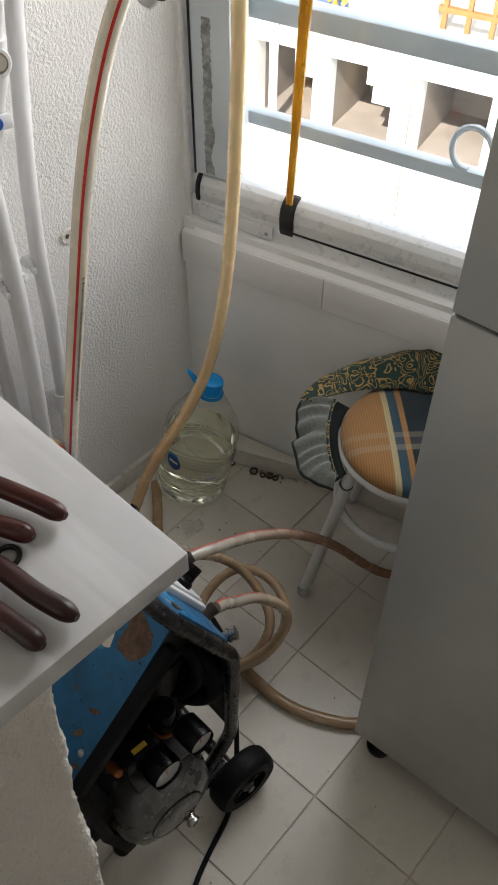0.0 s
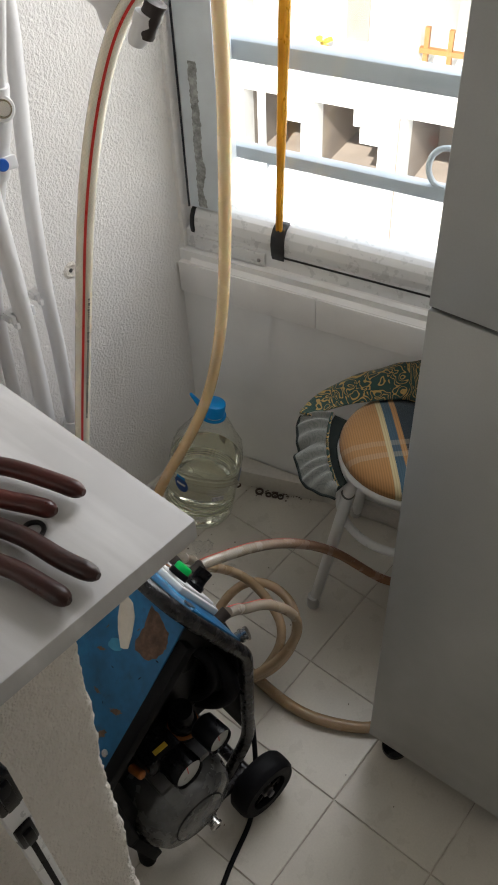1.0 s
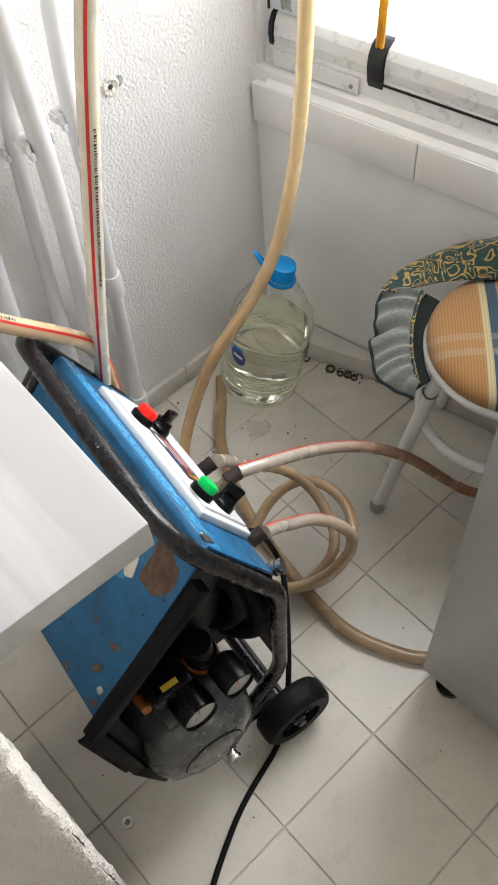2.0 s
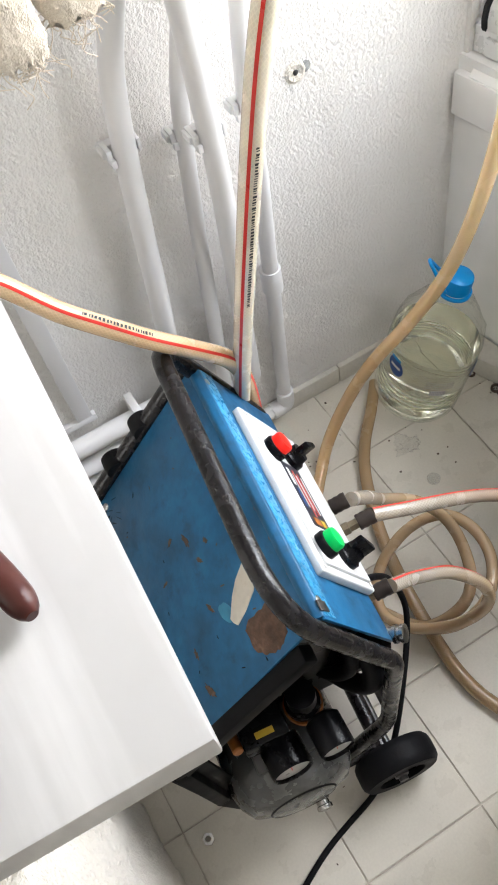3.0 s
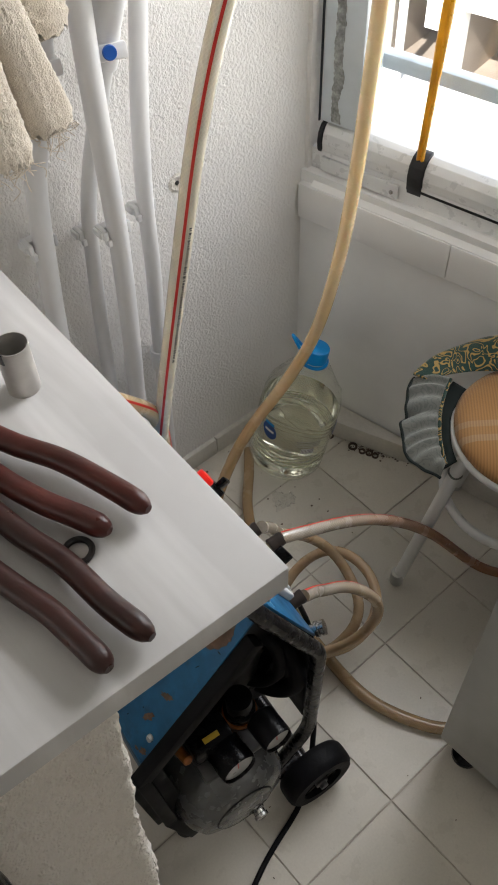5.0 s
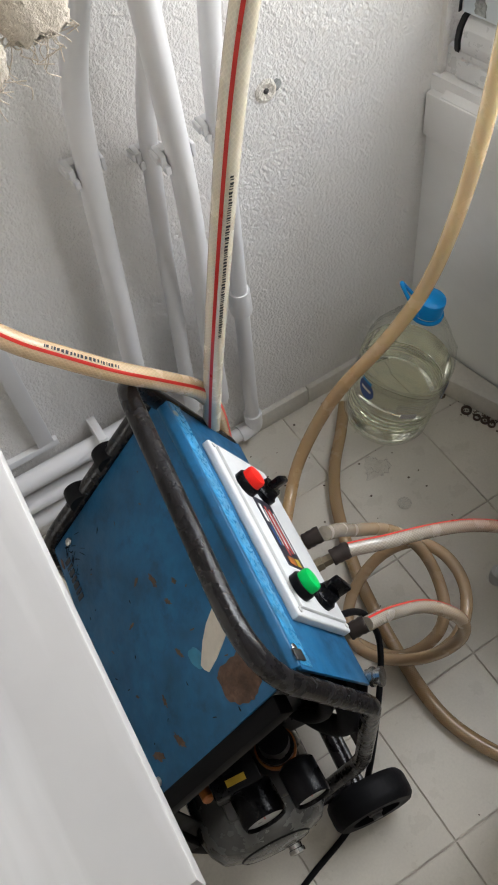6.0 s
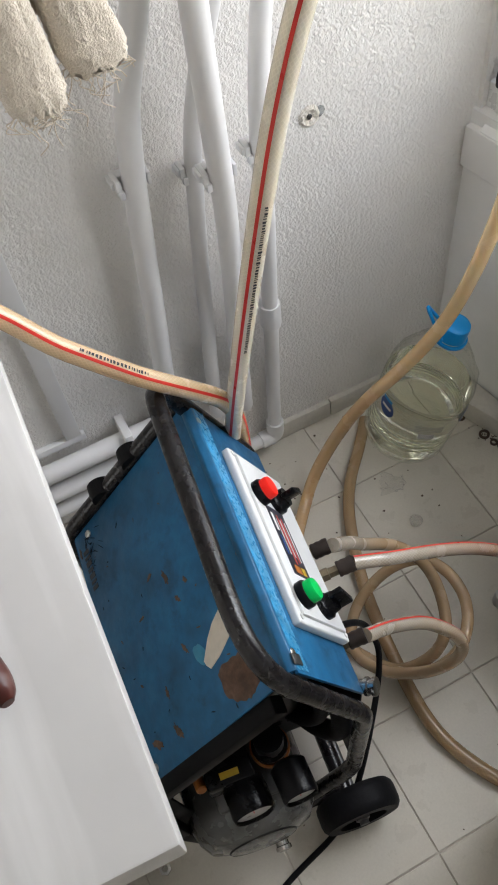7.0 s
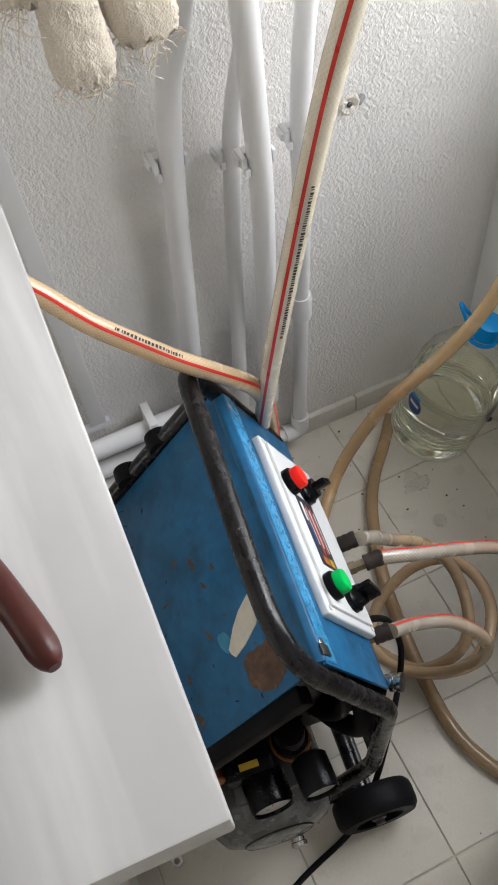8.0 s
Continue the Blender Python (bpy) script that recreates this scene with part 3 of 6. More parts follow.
for a, b in ((0.004, 0.3167), (0.3171, 0.90), (0.9004, 1.85)):
    box(bm, a, b, 0.0, 0.034, 0.506, 0.578, bevel=0.003)
part("window_sill", bm, PAINT_WHITE, window, "white painted sill board with grimy joints")
part("base_rail", box_bm(0.01, 1.85, 0.031, 0.085, 0.56, 0.64, bevel=0.003), ALU, window)
bead = [(0.003, 0.57), (0.003, 0.5795), (0.008, 0.583), (0.031, 0.602), (0.031, 0.57)]
part("sill_bead", prism(bead, 0.03, 1.85, m=Matrix(((0, 1, 0, 0), (1, 0, 0, 0), (0, 0, 1, 0), (0, 0, 0, 1)))), PAINT_WHITE, window, "sloping painted fillet behind the sill board")
part("joint", box_bm(0.206, 1.85, 0.0295, 0.04, 0.6285, 0.6325), BLACK_TAPE, window, "dark joint under the track")
track = [(0.036, 0.630), (0.03, 0.64), (0.028, 0.655), (0.031, 0.672), (0.039, 0.684), (0.05, 0.689), (0.08, 0.689), (0.08, 0.630)]
turned = Matrix(((0, 1, 0, 0), (1, 0, 0, 0), (0, 0, 1, 0), (0, 0, 0, 1)))
part("track", prism(track, 0.034, 0.206, m=turned, bevel=0.001), ALU, window, "rounded white aluminium track")
part("track", prism(track, 0.235, 1.85, m=turned, bevel=0.001), ALU, window, "rounded white aluminium track")
part("end_plug", prism([(a - 0.002, b) for a, b in track], 0.025, 0.032, m=turned), BLACK_TAPE, window, "black end plug")
grown = [(0.033, 0.614), (0.0265, 0.638), (0.0245, 0.655), (0.0275, 0.6735), (0.037, 0.6865), (0.05, 0.692), (0.06, 0.692), (0.06, 0.614)]
part("tape", prism(grown, 0.207, 0.234, m=turned, bevel=0.001), BLACK_TAPE, window, "black tape wrapped over the track")
part("cover_strip", box_bm(0.036, 0.193, 0.0255, 0.031, 0.603, 0.63, bevel=0.001), ALU, window)
part("screw", lathe([(0, 0), (0.004, 0), (0.0035, 0.002), (0, 0.0028)], 12, along((0.181, 0.0255, 0.614), (0.181, 0.0, 0.614))), CHROME, window)
part("gasket", box_bm(0.0212, 0.0228, 0.033, 0.038, 0.69, 2.05), BLACK_TAPE, window)
jamb = part("jamb", box_bm(0.0245, 0.1, 0.036, 0.10, 0.69, 2.05, bevel=0.003), JAMB_PAINT_LIT, window, "grey-blue painted steel jamb")
bm = bmesh.new()
edge = []
for k in range(70):
    z = 0.695 + 0.28 * k / 69
    edge.append((0.046 + 0.004 * noise.noise(Vector((z * 30, 1, 0))) + rng.uniform(-0.0016, 0.0016), z))
for k in range(70):
    z = 0.975 - 0.28 * k / 69
    edge.append((0.063 + 0.006 * noise.noise(Vector((z * 24, 5, 0))) + rng.uniform(-0.0016, 0.0016), z))
part("flaked_patch", prism(edge, 0.0352, 0.0358), WORN, jamb, "strip of flaked dirty paint")
sec = [(-0.013, 0.0), (-0.012, -0.004), (-0.008, -0.006), (-0.003, -0.0035), (0.0, -0.002), (0.003, -0.0035), (0.008, -0.006), (0.012, -0.004), (0.013, 0.0), (0.0, 0.003)]
bm, rows = bmesh.new(), []
for k in range(31):
    u = k / 30
    z, cx = 0.687 + 1.35 * u, 0.223 + 0.05 * u
    w = (0.5 + 0.3 * min(1, u * 4)) * (1 + 0.05 * math.sin(k * 1.7))
    rows.append([bm.verts.new((cx + a * w, 0.034 + b, z)) for a, b in sec])
for a, b in zip(rows, rows[1:]):
    for k in range(len(sec)):
        j = (k + 1) % len(sec)
        bm.faces.new((a[k], a[j], b[j], b[k]))
part("seal_strip", bm, STRIP, window, "yellowed translucent plastic strip held by tape")
for a, b, yy in ((0.102, 0.93, 0.052), (0.95, 1.8, 0.068)):
    g = part("pane", box_bm(a, b, yy, yy + 0.004, 0.687, 2.04), GLASS, window, "smeared window glass")
    g.visible_shadow = False
part("stile", box_bm(0.925, 0.965, 0.04, 0.08, 0.687, 2.04, bevel=0.003), ALU, window)
part("head_rail", box_bm(0.09, 1.8, 0.03, 0.1, 2.01, 2.05, bevel=0.003), ALU, window)

# grille outside the glass: square tubes with a scroll between them
grille = thing("window_grille", "grey-blue painted steel grille bars with a small scroll outside the glass", "grille", WALL)
for z, h in ((0.977, 0.037), (0.787, 0.026), (1.2, 0.043), (1.42, 0.03), (1.75, 0.043)):
    part("bar", box_bm(0.02, 1.8, 0.105, 0.105 + h, z - h / 2, z + h / 2, bevel=0.004), STEEL_BLUE, grille)
scroll = [(0.505 + 0.037 * math.cos(a) * (1 - 0.05 * a), 0.112, 0.832 + 0.044 * math.sin(a) * (1 - 0.05 * a)) for a in [0.35 + 0.28 * k for k in range(17)]]
bm = bmesh.new()
tube(scroll, 0.0055, 8, 4, bm=bm, up=Vector((0, 1, 0)))
part("scroll", bm, STEEL_BLUE, grille, "flat bar bent into a C scroll")

# ---- outside ----
ground = setting("ground", box_bm(-150, 150, -60, 200, -9.2, -9.0), TERRAIN, "sunlit pale paving far below", "ground", WALL)
facade = thing("apartment_building", "white sunlit apartment building across the street with brown recesses", "building", WALL)
bm = bmesh.new()
# unseen ends run far on both sides to bounce light into the room
cols = [(-30.0, -4.95), (-4.05, -3.85), (-2.9, -2.55), (-1.6, -1.25), (-0.4, 70.0)]
for a, b in cols:
    box(bm, a, b, 9.0, 9.3, -4.4, -3.3)
box(bm, -30, 70, 9.0, 9.3, -9.0, -4.4)
box(bm, -30, 70, 9.0, 9.3, -3.3, -2.75)
for a, b in ((-30, -5.2), (-4.6, -2.5), (-1.1, 70)):
    box(bm, a, b, 9.0, 9.3, -2.75, -1.3)
box(bm, -30, 70, 9.0, 9.3, -1.3, 4.0)
part("wall", bm, FACADE, facade, smooth=False)
part("roof", box_bm(-30.3, 70.3, 8.7, 16, 4.0, 4.25), FACADE, facade, smooth=False)
# lower recesses are lined in the brown that holds their shade, upper ones in white
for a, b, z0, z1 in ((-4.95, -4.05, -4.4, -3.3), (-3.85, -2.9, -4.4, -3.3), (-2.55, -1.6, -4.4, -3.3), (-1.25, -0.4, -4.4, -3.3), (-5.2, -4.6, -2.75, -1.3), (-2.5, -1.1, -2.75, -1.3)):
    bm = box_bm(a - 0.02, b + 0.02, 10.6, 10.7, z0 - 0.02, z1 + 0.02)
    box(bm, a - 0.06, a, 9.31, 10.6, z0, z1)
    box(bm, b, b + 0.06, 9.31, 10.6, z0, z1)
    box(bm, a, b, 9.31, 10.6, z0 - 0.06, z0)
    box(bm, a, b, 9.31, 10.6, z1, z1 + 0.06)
    part("recess", bm, FACADE_BROWN if z0 < -4 else FACADE, facade, "brown loggia with its shade put into the colour" if z0 < -4 else "pale loggia", smooth=False)
for a, z0, w, h in ((-4.3, -3.6, 0.3, 0.35), (-3.25, -3.5, 0.45, 0.25), (-3.15, -3.72, 0.3, 0.2)):
    part("parapet", box_bm(a, a + w, 8.94, 8.995, z0, z0 + h), FACADE, facade, smooth=False)
for k in range(5):
    part("wooden_post", box_bm(-2.45 + 0.3 * k, -2.39 + 0.3 * k, 9.1, 9.16, -2.75, -2.2), ORANGE_WOOD, facade, "orange wooden post")
part("wooden_rail", box_bm(-2.5, -1.1, 9.09, 9.17, -2.5, -2.44), ORANGE_WOOD, facade, "orange wooden rail")
box_part = part("planter", box_bm(-3.98, -3.62, 8.74, 8.985, -2.76, -2.56, bevel=0.02), LABEL_BLUE, facade, "dark blue planter")
bm = bmesh.new()
fr_ = random.Random(2)
for _ in range(22):
    x_, z_, s_ = fr_.uniform(-3.8, -3.58), fr_.uniform(-2.56, -2.4), fr_.uniform(0.012, 0.03)
    box(bm, -s_, s_, -s_, s_, -s_ * 0.5, s_ * 0.5, m=pose(x_, fr_.uniform(8.78, 8.93), z_, fr_.uniform(0, 90), fr_.uniform(0, 90), 0))
tagged(part("flowers", bm, YELLOW, box_part, "yellow flowers", smooth=False), kind="stuff")
part("window", box_bm(-3.42, -3.12, 8.97, 8.99, -2.42, -1.9), FACADE_BROWN, facade, "small window in the recess brown")
part("drain_pipe", rod((-4.62, 8.93, -9.0), (-4.62, 8.93, 3.9), 0.06), FACADE, facade, "white drain pipe")
part("cable", rod((-2.62, 8.97, -5.4), (-2.62, 8.97, -3.3), 0.012, segs=8), FACADE_BROWN, facade)

# ---- counter ----
counter = thing("counter", "cream marble slab on a rough stucco pillar", "counter", pose(0.7, -1.0, 0))
bm = box_bm(-0.48, 0.0, -0.95, 0.0, 1.026, 1.048, bevel=0.0015, segs=2, m=pose(0.085, 0.28, 0, 0, 0, -2.6))
part("slab", bm, MARBLE, counter, "cream marble slab with chipped edges")


def pillar(x0, x1, y0, y1, z1, step, depth):
    """A block whose skin is broken up like hand-thrown plaster."""
    bm = bmesh.new()
    nx, ny, nz = (max(2, int(d / step)) for d in (x1 - x0, y1 - y0, z1))

    def sheet(fn, a, b, nrm):
        rows = []
        for i in range(a + 1):
            row = []
            for j in range(b + 1):
                p = Vector(fn(i / a, j / b))
                q = p * 70
                d = noise.noise(q) * 0.6 + noise.noise(q * 2.1) * 0.4 + noise.noise(p * 9) * 1.2
                edge = min(abs(p.x - x1) if nrm == "y" else abs(p.y - y1), 0.012) / 0.012
                out = Vector((1, 0, 0)) if nrm == "x" else Vector((0, 1, 0))
                mixd = out * (0.5 + 0.5 * edge) + Vector((1, 1, 0)).normalized() * (0.5 - 0.5 * edge)
                corner = Vector((1, 1, 0)) * -0.004 * (1 - edge) ** 2
                row.append(bm.verts.new(p + mixd * d * depth + corner))
            rows.append(row)
        for i in range(a):
            for j in range(b):
                bm.faces.new((rows[i][j], rows[i + 1][j], rows[i + 1][j + 1], rows[i][j + 1]))

    sheet(lambda u, v: (x1, y0 + (y1 - y0) * u, z1 * v), ny, nz, "x")
    sheet(lambda u, v: (x0 + (x1 - x0) * u, y1, z1 * v), nx, nz, "y")
    bmesh.ops.remove_doubles(bm, verts=bm.verts, dist=0.0005)
    a = [bm.verts.new((x0, y1, 0)), bm.verts.new((x0, y1, z1)), bm.verts.new((x0, y0, z1)), bm.verts.new((x0, y0, 0)), bm.verts.new((x1, y0, z1)), bm.verts.new((x1, y0, 0))]
    bm.faces.new(a[:4])
    bm.faces.new((a[3], a[2], a[4], a[5]))
    for v in bm.verts:  # the face leans a little and runs slightly askew
        v.co.y += 0.055 * (v.co.z - 1.0) + 0.04 * (v.co.x - x1)
    return bm


part("pillar", pillar(0.40 - 0.7, 0.07, -0.2, 0.168, 1.026, 0.005, 0.005), STUCCO_ROUGH, counter, "rough stucco pillar with a crumbling edge")

# ---- fridge ----
fridge = thing("fridge", "silver grey fridge with two doors and a dark gap between them", "fridge", pose(0.766, -0.344, 0, 0, 0, 2.0))
part("body", box_bm(0.004, 0.55, 0.058, 0.44, 0.05, 1.66, bevel=0.006), FRIDGE, fridge)
part("lower_door", box_bm(0.0, 0.552, 0.0, 0.052, 0.06, 1.0128, bevel=0.002, segs=3), FRIDGE, fridge, "silver grey lower door")
part("upper_door", box_bm(0.0, 0.552, 0.0, 0.052, 1.0172, 1.66, bevel=0.002, segs=3), FRIDGE, fridge, "silver grey upper door")
part("gasket", box_bm(0.0015, 0.55, 0.006, 0.06, 0.05, 1.655), GAP, fridge)
for fx, fy in ((0.042, 0.03), (0.5, 0.03), (0.05, 0.4), (0.5, 0.4)):
    part("foot", lathe([(0, 0), (0.022, 0), (0.024, 0.004), (0.024, 0.014), (0.02, 0.018), (0.014, 0.02), (0.014, 0.05), (0, 0.05)], 24, pose(fx, fy, 0)), BLACK_PLASTIC, fridge, "black levelling foot")

# ---- the blue machine ----
machine = thing("air_compressor", "chipped blue wheeled compressor with black tube frame and white control box", "compressor", pose(0.451, -0.5745, 0, 0, 0, -7.33) @ Matrix.Diagonal((1, 1, 1.03, 1)))
XA, XB = -0.165, 0.172  # ends of the housing
RIDGE, LOW, BACK = (0.0, 0.607), (-0.186, 0.405), (0.076, 0.455)
SL = Vector((BACK[0] - RIDGE[0], BACK[1] - RIDGE[1])).normalized()
NM = Vector((-SL.y, SL.x))
turned_x = Matrix(((0, 1, 0, 0), (1, 0, 0, 0), (0, 0, 1, 0), (0, 0, 0, 1)))


def sheet_metal(a, b, t, x0, x1):
    """A bent-edge sheet between two lines of the section."""
    a, b = Vector(a), Vector(b)
    n = Vector((-(b - a).y, (b - a).x)).normalized() * t
    return prism([tuple(a), tuple(b), tuple(b - n), tuple(a - n)], x0, x1, m=turned_x, bevel=0.0008)


shell = part("side_panel", sheet_metal(LOW, (-0.004, 0.603), 0.004, XA, XB), BLUE, machine, "chipped blue enamel panel")
part("control_panel", sheet_metal((0.004, 0.603), BACK, 0.004, XA, XB), BLUE, machine)
part("ridge_bend", prism([(-0.010, 0.5985), (-0.0055, 0.6045), (0.0035, 0.6045), (0.0075, 0.5965), (0.004, 0.592)], XA + 0.003, XB - 0.003, m=turned_x, bevel=0.0015), BLUE, machine)
part("corner_strip", prism([(0.0018, 0.5995), (0.0055, 0.6012), (0.016, 0.5803), (0.012, 0.5788)], XA + 0.004, XB - 0.004, m=turned_x, bevel=0.0009), BLUE_LIT, machine, "rubbed blue corner strip, lightened by window light put into its colour")
part("lower_panel", sheet_metal((-0.184, 0.402), (-0.176, 0.2), 0.003, XA, XB), BLUE, machine)
part("back_panel", box_bm(XA, XB, 0.062, 0.074, 0.21, 0.45, bevel=0.002), END_BLACK, machine)
part("far_panel", prism([LOW, RIDGE, BACK, (0.07, 0.21), (-0.176, 0.2)], XA + 0.004, XA + 0.008, m=turned_x), BLUE, machine)


def face_at(x, s, out):
    """A spot on the control face: along the housing, down the slope, off the face."""
    q = Vector(RIDGE) + SL * s + NM * out
    return Vector((x, q.x, q.y))


def face_pose(x, s, out):
    p = face_at(x, s, out)
    z = Vector((0, NM.x, NM.y))
    yv = Vector((0, -SL.x, -SL.y))
    return Matrix.Translation(p) @ Matrix((Vector((-1, 0, 0)), -yv, z)).transposed().to_4x4()


FP = lambda x, s, out=0.0: face_pose(x, s, out)
if FP(0, 0).to_3x3().determinant() < 0:
    FP = lambda x, s, out=0.0: face_pose(x, s, out) @ Matrix.Diagonal((-1, 1, 1, 1))

ctl = part("control_box", box_bm(-0.113, 0.113, -0.063, 0.062, 0.0, 0.0105, bevel=0.0025, segs=3, m=FP(0.003, 0.104, 0.0005)), PANEL_WHITE, machine, "white plastic control box lid")
part("lid_rim", box_bm(-0.104, 0.104, -0.054, 0.053, 0.0095, 0.0142, bevel=0.0014, segs=2, m=FP(0.003, 0.104, 0.0005)), PANEL_WHITE, ctl)
for sx in (-0.106, 0.106):
    for sy in (-0.056, 0.055):
        part("lid_screw", lathe([(0, 0), (0.0035, 0), (0.003, 0.0015), (0, 0.002)], 12, FP(0.003, 0.104, 0.0108) @ pose(sx, sy, 0)), FOOT_GREY, ctl)


def push_button(x, s, lens, label):
    m = FP(x, s, 0.0148)
    b = part("button", lathe([(0, 0), (0.0155, 0), (0.0155, 0.007), (0.014, 0.009), (0, 0.009)], 28, m), BLACK_PLASTIC, ctl)
    part("lens", lathe([(0, 0.0085), (0.0128, 0.0085), (0.0128, 0.016), (0.0115, 0.0185), (0.006, 0.0192), (0, 0.0192)], 28, m), lens, b, label)


def knob(x, s, turn):
    m = FP(x, s, 0.0148)
    b = part("selector_knob", lathe([(0, 0), (0.0155, 0), (0.0155, 0.006), (0.0125, 0.009), (0.0115, 0.016), (0, 0.016)], 24, m), BLACK_PLASTIC, ctl, "black selector knob")
    part("grip", box_bm(-0.004, 0.004, -0.0135, 0.0135, 0.014, 0.031, bevel=0.0018, m=m @ pose(0, 0, 0, 0, 0, turn)), BLACK_PLASTIC, b)


push_button(-0.0494, 0.066, RED_LENS, "red push button lens")
push_button(0.084, 0.063, GREEN_LENS, "green push button lens")
knob(-0.051, 0.107, 20)
knob(0.086, 0.113, -15)
lab = part("name_label", box_bm(-0.045, 0.046, -0.021, 0.019, 0.0, 0.0006, m=FP(0.008, 0.092, 0.0148)), LABEL_BLACK, ctl, "black label with red bars")
for k, (a, b, c, d, mt) in enumerate(((-0.036, 0.03, -0.0035, -0.0005, LABEL_RED), (-0.03, 0.02, 0.0015, 0.0028, LABEL_WHITE), (-0.034, 0.026, 0.0055, 0.0085, LABEL_RED), (-0.03, 0.018, -0.0075, -0.0065, LABEL_WHITE), (-0.036, -0.012, -0.0165, -0.0115, LABEL_WHITE), (-0.006, 0.02, -0.0155, -0.0125, LABEL_BLUE), (-0.03, 0.024, 0.012, 0.0135, LABEL_WHITE), (0.033, 0.043, -0.014, 0.0, ORANGE), (0.033, 0.043, 0.003, 0.012, YELLOW))):
    part("bar", box_bm(a, b, c, d, 0.0006, 0.001, m=FP(0.008, 0.092, 0.0148)), mt, lab)

# tube frame: two hoops joined by the carrying rail
TR = 0.0108
part("carrying_rail", bent([(-0.152, 0.062, 0.2), (-0.166, 0.066, 0.455), (-0.163, -0.034, 0.664), (0.176, -0.038, 0.66), (0.19, 0.068, 0.447), (0.188, 0.062, 0.2), (0.186, 0.02, 0.14)], TR, (0.02, 0.04, 0.07, 0.018, 0.03)), PIPE_BLACK, machine, "worn black steel tube handle")


def bar(points, x, wide, thick, bm=None):
    """A flat bar standing in the end plane, mitred by overlap: points of (y, z)."""
    bm = bm or bmesh.new()
    for a, b in zip(points, points[1:]):
        p, q = Vector((x, *a)), Vector((x, *b))
        h = (q - p).length
        zv = (q - p).normalized()
        xv = Vector((1, 0, 0))
        m = Matrix.Translation(p) @ Matrix((xv, zv.cross(xv), zv)).transposed().to_4x4()
        box(bm, -thick / 2, thick / 2, -wide / 2, wide / 2, -wide * 0.35, h + wide * 0.35, bevel=0.003, m=m)
    return bm


part("end_frame", bar([(-0.026, 0.56), (-0.195, 0.392), (-0.178, 0.2), (-0.15, 0.09)], 0.181, 0.019, 0.02), END_BLACK, machine, "flat black steel end frame")
part("end_plate", bar([(-0.19, 0.37), (-0.172, 0.205)], 0.176, 0.05, 0.004), END_BLACK, machine)
part("end_frame", bent([(-0.177, -0.012, 0.59), (-0.178, -0.193, 0.398), (-0.172, -0.178, 0.10), (-0.172, -0.12, 0.085)], 0.0115, 0.03), PIPE_BLACK, machine, "black steel end frame")
part("bottom_rail", bent([(-0.172, -0.12, 0.085), (0.185, -0.12, 0.085)], 0.0115, 0.01), PIPE_BLACK, machine)
part("cross_tube", bent([(0.186, 0.02, 0.14), (0.186, -0.03, 0.105)], 0.0108, 0.01), PIPE_BLACK, machine)
part("bottom_rail", bent([(-0.172, 0.05, 0.085), (0.2, 0.05, 0.085)], 0.0115, 0.01), PIPE_BLACK, machine)
part("cross_tube", bent([(0.185, -0.12, 0.085), (0.185, 0.05, 0.085)], 0.0115, 0.01), PIPE_BLACK, machine)
part("cross_tube", bent([(-0.152, 0.062, 0.2), (-0.172, 0.05, 0.085)], 0.0115, 0.01), PIPE_BLACK, machine)
for fx in (0.151, -0.172):
    part("foot", lathe([(0, 0), (0.014, 0), (0.016, 0.01), (0.013, 0.09), (0, 0.1)], 20, pose(fx, -0.1515, 0)), RUBBER, machine, "black rubber foot")


def screw(x, where):
    """A pan-head screw on the panel."""
    a, b = Vector(LOW), Vector(RIDGE)
    n = Vector((-(b - a).y, (b - a).x)).normalized()
    q = a.lerp(b, where) + n * 0.0005
    m = along((x, q.x, q.y), (x, q.x + n.x, q.y + n.y))
    part("screw", lathe([(0, 0), (0.0055, 0), (0.005, 0.002), (0.003, 0.003), (0, 0.003)], 14, m), CHROME, machine)


for sx in (XA + 0.014, XB - 0.014):
    screw(sx, 0.12)
for sx in (XA + 0.025, XB - 0.022):
    part("screw", lathe([(0, 0), (0.0055, 0), (0.005, 0.002), (0.003, 0.003), (0, 0.003)], 14, along((sx, 0.0045, 0.598), (sx, 0.012, 0.605))), CHROME, machine)


def chip(outline, material, label, name="bare_patch", lift=0.0006):
    """A thin ragged patch on the side panel; outline in metres along the housing and up the slope."""
    a, b = Vector(LOW), Vector(RIDGE)
    d = (b - a).normalized()
    n = Vector((-d.y, d.x))
    bm = bmesh.new()
    low, top = [], []
    for u, v in outline:
        q = a + d * v
        low.append(bm.verts.new((u, q.x + n.x * 0.0002, q.y + n.y * 0.0002)))
        top.append(bm.verts.new((u, q.x + n.x * lift, q.y + n.y * lift)))
    bm.faces.new(top)
    for k in range(len(low)):
        j = (k + 1) % len(low)
        bm.faces.new((low[k], low[j], top[j], top[k]))
    part(name, bm, material, shell, label)


def egg(cu, cv, ru, rv, turn=0.0, n=22, rough=0.12):
    out = []
    for k in range(n):
        a = 2 * math.pi * k / n
        r = 1 + rng.uniform(-rough, rough)
        x, y = ru * r * math.cos(a), rv * r * math.sin(a)
        out.append((cu + x * math.cos(turn) - y * math.sin(turn), cv + x * math.sin(turn) + y * math.cos(turn)))
    return out


